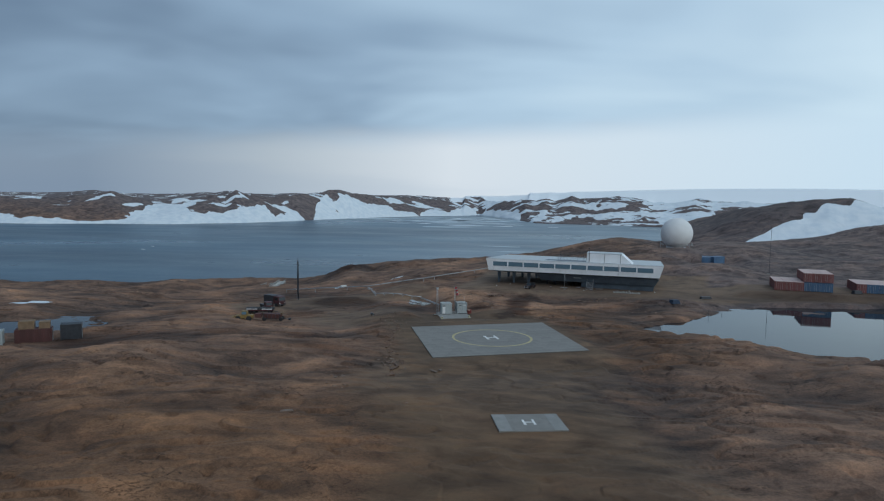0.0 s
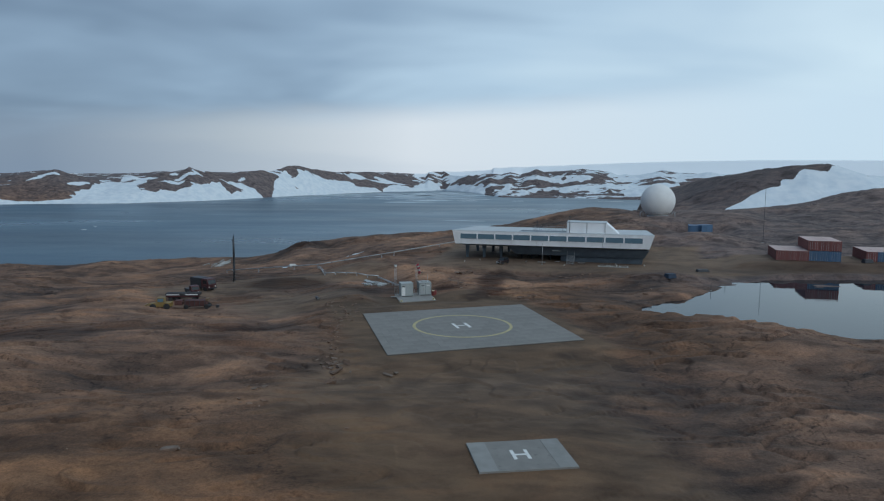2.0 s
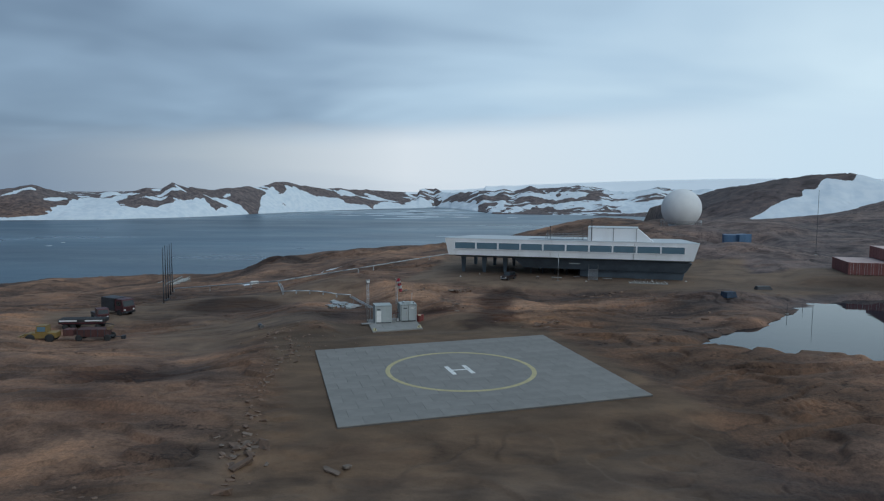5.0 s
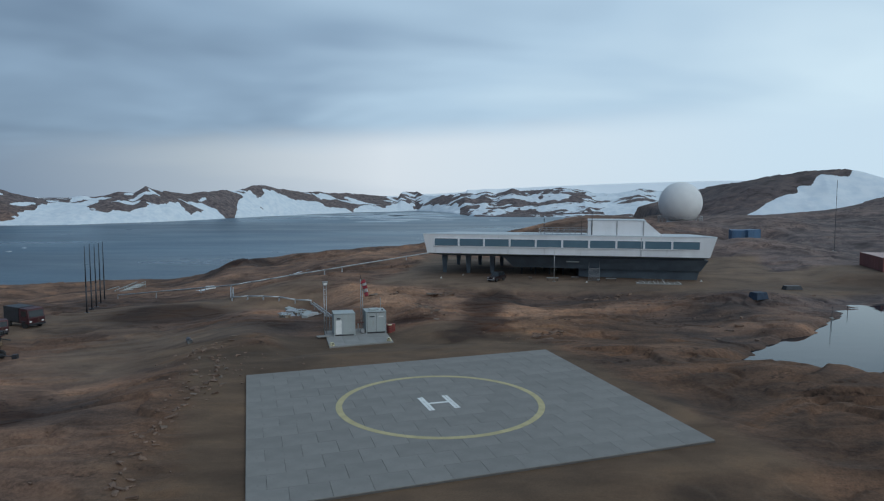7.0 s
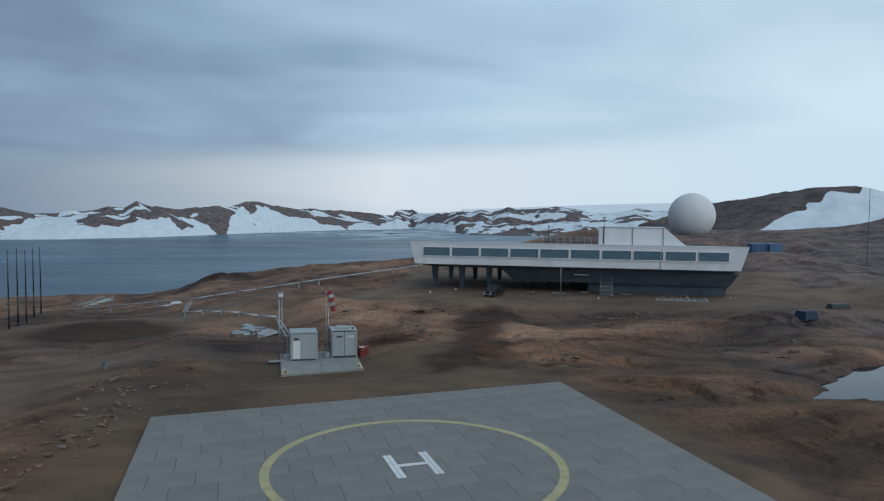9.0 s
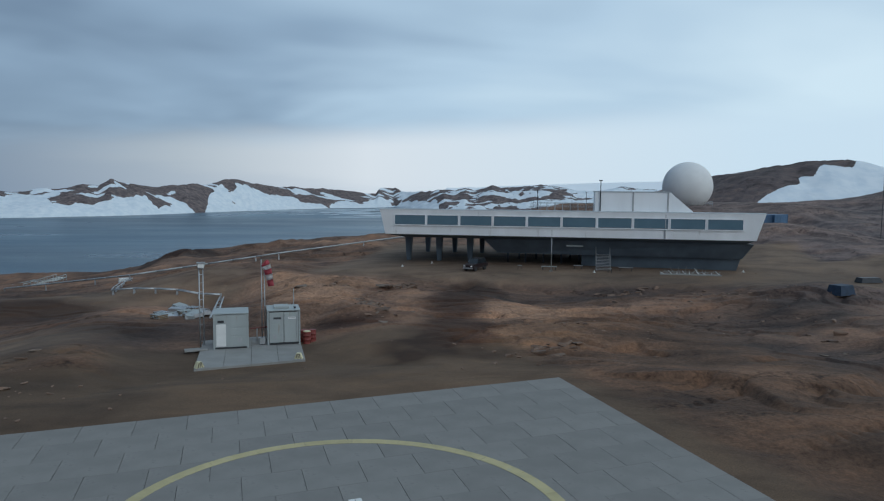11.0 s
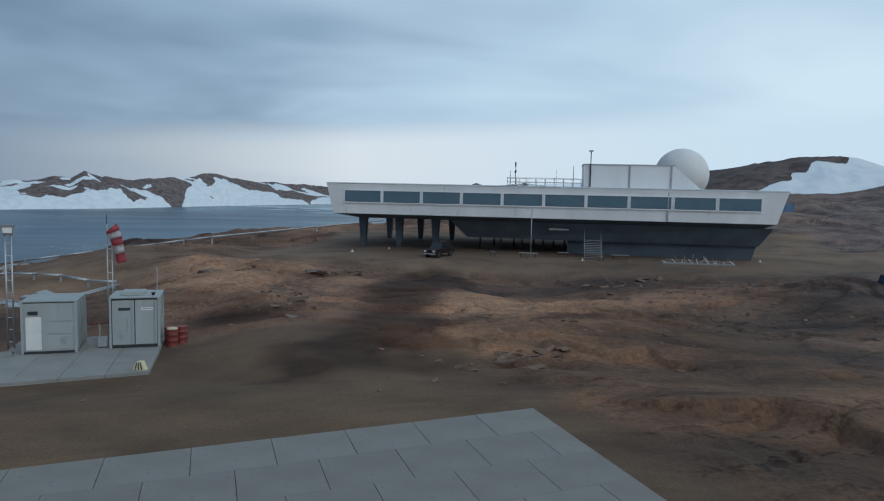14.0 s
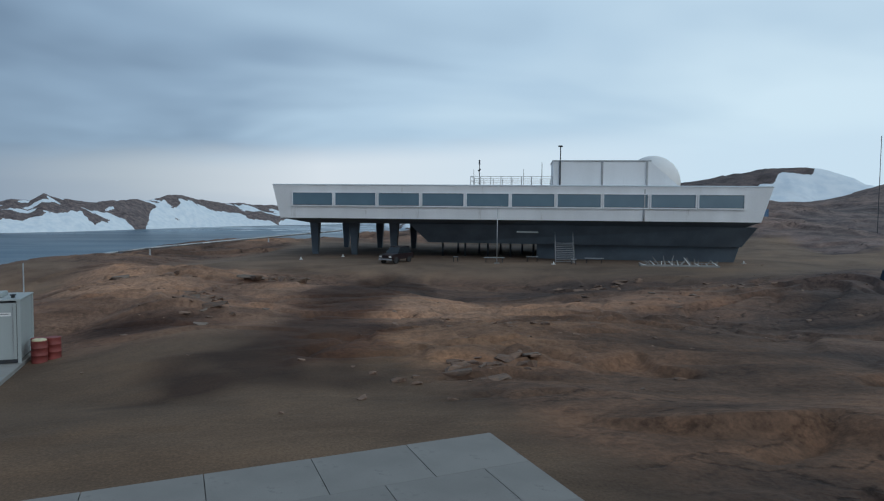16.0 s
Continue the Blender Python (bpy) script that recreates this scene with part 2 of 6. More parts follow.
def water_material(name, color, wave, strength, rough, spec=0.5):
    m = bpy.data.materials.new(name)
    m.use_nodes = True
    nt = m.node_tree
    n, ln = nt.nodes.new, nt.links.new
    b = nt.nodes["Principled BSDF"]
    geo, mp = n("ShaderNodeNewGeometry"), n("ShaderNodeMapping")
    mp.inputs["Scale"].default_value = (0.35, 1.0, 1.0)
    ln(geo.outputs["Position"], mp.inputs[0])
    t1, t2, t3 = n("ShaderNodeTexNoise"), n("ShaderNodeTexNoise"), n("ShaderNodeTexNoise")
    t1.inputs["Scale"].default_value, t1.inputs["Detail"].default_value = wave, 4
    t2.inputs["Scale"].default_value, t2.inputs["Detail"].default_value = 0.006, 5
    t3.inputs["Scale"].default_value, t3.inputs["Detail"].default_value, t3.inputs["Roughness"].default_value = 0.02, 5, 0.6
    for t in (t1, t2, t3):
        ln(mp.outputs[0], t.inputs[0])
    r = n("ShaderNodeValToRGB")
    r.color_ramp.elements[0].position, r.color_ramp.elements[0].color = 0.35, (*[c * 0.75 for c in color], 1)
    r.color_ramp.elements[1].position, r.color_ramp.elements[1].color = 0.65, (*[c * 1.3 for c in color], 1)
    ln(t2.outputs[0], r.inputs[0])
    ln(r.outputs[0], b.inputs["Base Color"])
    rr = n("ShaderNodeMapRange")
    rr.inputs[1].default_value, rr.inputs[2].default_value = 0.35, 0.65
    rr.inputs[3].default_value, rr.inputs[4].default_value = rough * 0.85, rough * 1.2
    ln(t3.outputs[0], rr.inputs[0])
    ln(rr.outputs[0], b.inputs["Roughness"])
    b.inputs["IOR"].default_value, b.inputs["Specular IOR Level"].default_value = 1.33, spec
    bp = n("ShaderNodeBump")
    bp.inputs["Strength"].default_value, bp.inputs["Distance"].default_value = strength, 0.3
    ln(t1.outputs[0], bp.inputs["Height"])
    ln(bp.outputs[0], b.inputs["Normal"])
    return m


def glass_material():
    m = bpy.data.materials.new("tinted_window_glass")
    m.use_nodes = True
    b = m.node_tree.nodes["Principled BSDF"]
    t = m.node_tree.nodes.new("ShaderNodeTexNoise")
    t.inputs["Scale"].default_value = 0.6
    r = m.node_tree.nodes.new("ShaderNodeValToRGB")
    r.color_ramp.elements[0].color, r.color_ramp.elements[1].color = (0.090, 0.160, 0.210, 1), (0.125, 0.208, 0.262, 1)
    co = m.node_tree.nodes.new("ShaderNodeNewGeometry")
    m.node_tree.links.new(co.outputs["Position"], t.inputs[0])
    m.node_tree.links.new(t.outputs[0], r.inputs[0])
    m.node_tree.links.new(r.outputs[0], b.inputs["Base Color"])
    b.inputs["Roughness"].default_value, b.inputs["Specular IOR Level"].default_value = 0.06, 0.6
    return m


GROUND = ground_material()
SEA = water_material("grey_blue_sea", (0.060, 0.112, 0.155), 0.9, 0.30, 0.32)
POND = water_material("still_pond_water", (0.008, 0.016, 0.024), 0.6, 0.02, 0.03, 0.3)
GLASS = glass_material()
DARKGLASS = mat("dark_car_glass", (0.02, 0.024, 0.028), 0.15, 0, 0.1, 2, 20, 0.0)
HULL = mat("white_metal_cladding", (0.81, 0.83, 0.845), 0.45, 0.1, 0.06, 0.5, 8, 0.03, (0.45, 0.44, 0.42), 0.12, streak=True)
ROOF = mat("pale_grey_roof_sheet", (0.44, 0.47, 0.49), 0.55, 0.1, 0.08, 0.4, 6, 0.03, (0.40, 0.41, 0.42), 0.2)
DARKHULL = mat("dark_grey_cladding", (0.092, 0.120, 0.148), 0.6, 0.1, 0.2, 0.5, 8, 0.03)
DARKMETAL = mat("dark_painted_steel", (0.045, 0.048, 0.055), 0.5, 0.4, 0.2, 2, 30, 0.05)
STEEL = mat("galvanised_steel", (0.42, 0.43, 0.44), 0.45, 0.7, 0.15, 3, 40, 0.05)
CONCRETE = mat("grey_concrete_paver", (0.212, 0.201, 0.187), 0.9, 0.0, 0.10, 0.7, 22, 0.15, (0.11, 0.105, 0.10), 0.2)
SLAB = mat("pale_concrete_slab", (0.255, 0.25, 0.238), 0.9, 0.0, 0.12, 0.7, 22, 0.15, (0.24, 0.22, 0.19), 0.25)
BED = mat("dark_joint_sand", (0.085, 0.080, 0.075), 0.95, 0, 0.2, 1, 20, 0.2)
YELLOW_LINE = mat("worn_yellow_marking", (0.44, 0.375, 0.205), 0.85, 0, 0.12, 1.5, 25, 0.05, (0.40, 0.37, 0.28), 0.25)
WHITE_LINE = mat("worn_white_marking", (0.70, 0.70, 0.68), 0.85, 0, 0.08, 1.5, 25, 0.05, (0.45, 0.45, 0.43), 0.15)
RADOME = mat("white_radome_skin", (0.72, 0.72, 0.71), 0.6, 0, 0.04, 0.4, 6, 0.02)
BOX_WHITE = mat("off_white_container_paint", (0.335, 0.365, 0.362), 0.55, 0.05, 0.06, 1.2, 20, 0.04, (0.30, 0.26, 0.22), 0.12, streak=True)
BLUE = mat("blue_container_paint", (0.058, 0.120, 0.210), 0.6, 0.05, 0.2, 0.8, 14, 0.05, (0.10, 0.12, 0.14), 0.25, streak=True)
RED = mat("faded_red_container_paint", (0.200, 0.072, 0.066), 0.65, 0.05, 0.2, 0.8, 14, 0.05, (0.14, 0.07, 0.06), 0.25, streak=True)
RUST = mat("dark_rust_red_paint", (0.085, 0.032, 0.029), 0.75, 0.05, 0.25, 0.8, 14, 0.05, (0.08, 0.05, 0.045), 0.3, streak=True)
NAVY = mat("dark_navy_tarpaulin", (0.020, 0.040, 0.075), 0.7, 0, 0.3, 2.0, 12, 0.15)
THIN_ICE = mat("thin_grey_ice", (0.50, 0.57, 0.62), 0.6, 0, 0.15, 0.05, 0.6, 0.05)
MAROON = mat("maroon_vehicle_paint", (0.070, 0.017, 0.022), 0.45, 0.1, 0.2, 1.0, 14, 0.04, (0.10, 0.07, 0.05), 0.3)
YELLOW = mat("yellow_machine_paint", (0.215, 0.140, 0.040), 0.55, 0.05, 0.15, 1.0, 14, 0.04, (0.20, 0.14, 0.08), 0.3)
PALE_ROOF = mat("weathered_pale_red_roof", (0.52, 0.38, 0.35), 0.7, 0.05, 0.12, 0.6, 14, 0.05)
TIMBER = mat("raw_timber", (0.19, 0.125, 0.075), 0.85, 0, 0.2, 1.5, 20, 0.1)
RUBBER = mat("black_rubber", (0.025, 0.025, 0.026), 0.85, 0, 0.2, 3, 30, 0.1)
ORANGE_DRUM = mat("red_drum_paint", (0.200, 0.042, 0.036), 0.6, 0.05, 0.2, 2, 20, 0.03, (0.12, 0.05, 0.04), 0.25)
SOCK_RED = mat("red_sock_fabric", (0.600, 0.120, 0.150), 0.85, 0, 0.1, 3, 30, 0.1)
SOCK_WHITE = mat("white_sock_fabric", (0.75, 0.73, 0.72), 0.85, 0, 0.06, 3, 30, 0.1)
SNOW = mat("old_snow", (0.78, 0.81, 0.84), 0.8, 0, 0.06, 0.5, 6, 0.2, (0.55, 0.53, 0.50), 0.15)
ROCK = mat("brown_gneiss_stone", (0.170, 0.108, 0.078), 0.95, 0, 0.4, 0.8, 9, 0.4, (0.09, 0.075, 0.065), 0.4)
PALE_ROCK = mat("pale_stone", (0.170, 0.128, 0.102), 0.95, 0, 0.3, 0.9, 9, 0.35, (0.15, 0.11, 0.085), 0.3)
MARKER = mat("pale_yellow_marker_paint", (0.60, 0.55, 0.36), 0.7, 0, 0.12, 3, 25, 0.05, (0.40, 0.36, 0.26), 0.3)
CAR = mat("near_black_maroon_paint", (0.018, 0.010, 0.012), 0.4, 0.1, 0.2, 1.0, 14, 0.03, (0.08, 0.06, 0.05), 0.25)
BLACK = mat("black_paint", (0.03, 0.03, 0.032), 0.6, 0, 0.15, 2, 20, 0.03)


# ---------------------------------------------------------------- terrain
RNG = np.random.RandomState(7)
LATTICE = RNG.rand(256, 256)


def value_noise(x, y):
    xi, yi = np.floor(x), np.floor(y)
    fx, fy = x - xi, y - yi
    fx, fy = fx * fx * fx * (fx * (fx * 6 - 15) + 10), fy * fy * fy * (fy * (fy * 6 - 15) + 10)
    xi, yi = xi.astype(int) % 256, yi.astype(int) % 256
    xj, yj = (xi + 1) % 256, (yi + 1) % 256
    a, b2, c, d = LATTICE[xi, yi], LATTICE[xj, yi], LATTICE[xi, yj], LATTICE[xj, yj]
    return (a + (b2 - a) * fx) * (1 - fy) + (c + (d - c) * fx) * fy


def fbm(x, y, size, octaves=4, gain=0.5):
    """Noise round 0, about -0.5 to 0.5, with features of that size in metres."""
    out, amp, tot = 0.0, 1.0, 0.0
    for k in range(octaves):
        f = 2.03**k / size
        out = out + amp * (value_noise(x * f + 17.3 * k + 3.1, y * f - 9.7 * k + 5.7) - 0.5)
        tot, amp = tot + amp, amp * gain
    return out / tot * 1.4


def sstep(v):
    v = np.clip(v, 0, 1)
    return v * v * (3 - 2 * v)


def bump(x, y, cx, cy, sx, sy, turn=0.0):
    c, s = math.cos(radians(turn)), math.sin(radians(turn))
    dx, dy = x - cx, y - cy
    return np.exp(-(((dx * c + dy * s) / sx) ** 2) - ((-dx * s + dy * c) / sy) ** 2)


SEA_Z, POND_Z, PAD_Z, WEST_Z = -27.0, -0.35, 0.86, -2.3
PAD_AT, PAD_TURN, PAD_W, PAD_D = (9.8, 131.9), 13.4, 28.2, 25.9
SLAB_AT, SLAB_TURN = (-0.5, 155.0), 17.5
HOUSE_AT, HOUSE_TURN = (11.91, 208.12), -16.36


def in_frame(x, y, at, turn):
    c, s = math.cos(radians(turn)), math.sin(radians(turn))
    dx, dy = x - at[0], y - at[1]
    return dx * c + dy * s, -dx * s + dy * c


def box_mask(x, y, at, turn, x0, x1, y0, y1, soft):
    lx, ly = in_frame(x, y, at, turn)
    d = np.maximum(np.maximum(x0 - lx, lx - x1), np.maximum(y0 - ly, ly - y1))
    return 1 - sstep(d / soft)


def near_line(x, y, pts):
    """Distance to a bent line."""
    best = np.full(np.shape(x), 1e9)
    for (ax, ay), (bx, by) in zip(pts[:-1], pts[1:]):
        t = np.clip(((x - ax) * (bx - ax) + (y - ay) * (by - ay)) / ((bx - ax) ** 2 + (by - ay) ** 2), 0, 1)
        best = np.minimum(best, np.hypot(x - ax - t * (bx - ax), y - ay - t * (by - ay)))
    return best


def pond_depth(x, y):
    """Above 0 inside the pond: a wedge that opens to the east from its western tip."""
    upper = (x - 41) * 0.629 - (y - 148.2) * 0.777
    lower = (x - 41) * 0.535 + (y - 141.8) * 0.845
    d = np.minimum(np.minimum(upper, lower), np.minimum(np.minimum(181.5 - y, y - 112), 126 - x))
    return np.clip(d / 6 - 0.05, -2, 1.2) + 0.34 * fbm(x, y, 7, 4, 0.65)


def coast(x):
    """The y at which the near land ends above the sea."""
    return np.interp(x, [-900, -300, -150, -110, -80, -62, -35, 0, 55, 100, 140, 165, 290, 420, 900], [200, 290, 328, 334, 330, 322, 342, 338, 330, 345, 400, 520, 720, 1120, 1500])


def far_shore(x):
    """The y at which the land across the bay begins."""
    return np.interp(x, [-1500, -700, -554, -478, -386, -303, -217, -141, -50, 11, 66, 92, 150, 281, 420, 2000], [900, 930, 951, 979, 1000, 1073, 1225, 1347, 1466, 1497, 1580, 1500, 1228, 1190, 1110, 900])


def far_slope(x, y):
    """The land across the bay: bearing (as an x 1400 m out), crest height, share of the climb from shore to crest, metres inland."""
    u = x * 1328 / np.maximum(y - 72, 300)
    d = y - far_shore(x) - 16 * fbm(x, y, 70, 3, 0.6)
    crest = np.interp(u, [-1400, -900, -817, -753, -685, -641, -594, -537, -502, -477, -452, -430, -402, -351, -295, -275, -249, -226, -187, -146, -94, -42, 0, 23], [6, 4, 1, 5, 16, 5, -4, 4, 6, 14, 9, 22, 12, 10, 16, 13.5, 21, 26, 18, 11.5, 14, 10.5, 5, 3])
    east = np.interp(u, [23, 29, 58, 69, 116, 149, 170, 189, 208, 240, 256, 278, 341, 381, 398, 442, 486, 520, 700], [3, 13, 15, 10, 8, 13, 9.5, 13, 7, 17.5, 14, 15.5, 21, 16, 11, 13, 20.5, 14, 10])
    crest = np.where(u < 23, crest, east)
    wide = 130 + 170 * sstep((u - 60) / 90)
    return u, crest, np.clip(d / wide, 0, 1) ** 0.85, d


def far_snow(x, y):
    """Snow lies in aprons along the shore and in streaks under the ridges across the bay."""
    u, crest, v, d = far_slope(x, y)
    u = u + 14 * fbm(x, y, 40, 3, 0.6)
    apron = np.interp(u, [-900, -720, -699, -650, -616, -592, -552, -530, -502, -462, -442, -411, -370, -364, -352, -341, -310, -298, -286, -276], [0.3, 0.1, 0.17, 0.26, 0.68, 0.8, 0.7, 0.4, 0.35, 0.32, 0.45, 0.6, 0.69, 0.33, 0.24, 0.38, 0.33, 0.12, -0.08, -0.08])
    wedge = np.interp(u, [-276, -262, -248, -238, -228, -215, -197, -167, -125, -94, -60, -46, 0, 10, 47, 56, 67, 73, 116, 150], [0.2, 0.7, 0.96, 0.76, 0.6, 0.74, 0.8, 0.68, 0.5, 0.24, 0.03, 0.4, 0.3, 0.5, 0.42, 0.05, 0.05, 0.38, 0.45, 0.4])
    top = np.where(u < -276, apron, wedge)
    rough = 0.22 * fbm(x, y * 0.8, 34, 4, 0.65) + 0.16 * fbm(x * 0.7, y, 13, 3, 0.7)
    rough = rough * (0.25 + 0.75 * sstep(v / 0.25))
    snow = 0.5 + 4.0 * (top - v + rough)
    for cu, cv, su, sv, tilt in ((-648, 0.66, 28, 0.07, 0.004), (-695, 0.87, 24, 0.06, 0.001), (-710, 0.8, 30, 0.05, 0.004), (-440, 0.79, 32, 0.06, 0.0015), (-462, 0.67, 27, 0.05, -0.001), (-465, 0.95, 12, 0.05, 0), (-413, 0.88, 15, 0.05, -0.005), (-105, 0.70, 24, 0.15, -0.006), (-66, 0.52, 28, 0.09, -0.004), (-590, 0.93, 14, 0.05, 0), (-525, 0.8, 14, 0.05, 0), (-333, 0.7, 8, 0.05, 0)):
        w = np.exp(-(((u - cu) / su) ** 2) - ((v - cv - tilt * (u - cu)) / sv) ** 2)
        snow = np.maximum(snow, 1.05 * w + 1.2 * rough)
    streak = 1.5 * fbm(x * 0.35 + 90, y * 1.2, 26, 3, 0.6)
    snow = np.maximum(snow, 0.22 + streak - 0.5 * sstep((0.45 - v) / 0.1))
    for cu, cv, su, sv in ((-217, 0.28, 22, 0.08), (-252, 0.06, 22, 0.16), (-548, 0.30, 5, 0.03), (-690, 0.3, 26, 0.2)):
        snow = snow - 1.5 * np.exp(-(((u - cu) / su) ** 2) - ((v - cv) / sv) ** 2)
    east = 0.30 + 1.3 * fbm(x * 0.42 + 20, y, 44, 4, 0.6) + 0.8 * fbm(x * 0.6, y, 15, 3, 0.65) + 0.5 * bump(x, y, 330, 1300, 60, 40) - 0.25 * sstep((0.2 - v) / 0.15) + 0.3 * sstep((u - 380) / 60)
    return np.where(u < 140, snow, east)


def masks(x, y):
    gravel = np.zeros(np.shape(x))
    road = near_line(x, y, [(-3, 20), (-2, 70), (-4, 112), (-7, 145), (-14, 160), (-24, 172), (-36, 180)])
    gravel = np.maximum(gravel, 0.62 * (1 - sstep((road - 1.0) / 5 + 0.5 * fbm(x, y, 7, 3))))
    gravel = np.maximum(gravel, box_mask(x, y, PAD_AT, PAD_TURN, -16, 14, -15, 22, 5))
    gravel = np.maximum(gravel, 0.95 * box_mask(x, y, PAD_AT, PAD_TURN, -8, 10, 15, 29, 5))
    gravel = np.maximum(gravel, 0.72 * box_mask(x + 9 * fbm(x, y, 16, 3), y, (8, 92), 4, -11, 12, -45, 26, 13))
    gravel = np.maximum(gravel, 0.8 * np.clip(1.5 * bump(x, y, -20, 160, 13, 13), 0, 1))
    gravel = np.maximum(gravel, box_mask(x, y, HOUSE_AT, HOUSE_TURN, -3, 60, -8, 32, 7))
    gravel = np.maximum(gravel, 0.45 * (1 - sstep((near_line(x, y, [(13, 150), (16, 166), (21, 184), (28, 200)]) - 1.0) / 5)))
    gravel = np.maximum(gravel, 1 - sstep((near_line(x, y, [(60, 192), (92, 198), (130, 196)]) - 9) / 8))
    gravel = np.maximum(gravel, 0.8 * (1 - sstep((near_line(x, y, [(-46, 178), (-30, 190), (-12, 196)]) - 5) / 9)))
    snow = np.zeros(np.shape(x))
    # the snow field on the flank of the near hill, and small drifts
    share = np.interp(x, [140, 160, 174, 187, 205, 219, 232, 245, 257, 268, 282], [0.02, 0.20, 0.34, 0.46, 0.57, 0.72, 0.77, 0.80, 0.85, 0.95, 1.5]) + 0.012 * fbm(x, y, 20, 3)
    snow = np.maximum(snow, sstep((x - 128) / 8) * sstep((378 + 64 * share - y) / 5 + 0.5) * sstep((y - 330) / 10))
    for cx, cy, sx, sy, a in ((122, 318, 18, 5, 8), (-102.5, 173, 5.5, 1.6, 8), (-40, 260.6, 2.6, 1.2, 10), (-18.6, 274, 3.6, 0.9, 15), (8, 268, 5, 1.2, 15), (-31, 236, 2.2, 1, 0), (118, 150 + 168, 8, 3, 30)):
        snow = np.maximum(snow, 1.15 * bump(x, y, cx, cy, sx, sy, a))
    snow = np.where(far_slope(x, y)[3] > -14, np.maximum(snow, far_snow(x, y)), snow)
    ice = sstep((y + 0.25 * x - 1900) / 400) * sstep((x + 100) / 200)
    snow = np.maximum(snow, ice)
    dark = np.zeros(np.shape(x))
    for cx, cy, sx, sy, a, k in ((-26.5, 186.5, 7.0, 4.6, 5, 3.0), (-25, 133, 5, 5, 20, 2.0), (8.8, 167, 3.6, 2.0, 0, 1.2), (12.5, 182.6, 3.2, 1.2, 10, 0.9), (36, 170, 11, 9, 0, 0.25), (-20, 119, 5, 3, 0, 0.5), (-45, 331, 7.5, 10, 0, 1.6), (-22, 122, 6, 4, 0, 0.6), (4, 172, 5, 3, 0, 0.6), (100, 190, 40, 10, 0, 0.7), (-62, 128, 24, 9, 10, 0.8), (215, 445, 95, 50, 10, 0.55)):
        dark = np.maximum(dark, k * bump(x, y, cx, cy, sx, sy, a))
    dark = np.maximum(dark, 1.1 * (1 - sstep((near_line(x, y, [(14.9, 157.0), (15.8, 162), (17.8, 172), (19.6, 183), (22, 190)]) - 0.8) / 4.2 + 0.9 * fbm(x, y, 4, 3, 0.6))))
    dark = np.maximum(dark, 0.45 * (1 - sstep((near_line(x, y, [(-20, 178), (-12, 170), (-7, 166.5)]) - 1.0) / 4)))
    return np.clip(gravel, 0, 1), np.clip(snow, 0, 1), np.clip(dark, 0, 1)


def humps(x, y):
    return fbm(x, y, 24, 2), fbm(x, y * 1.4, 9, 3, 0.45)


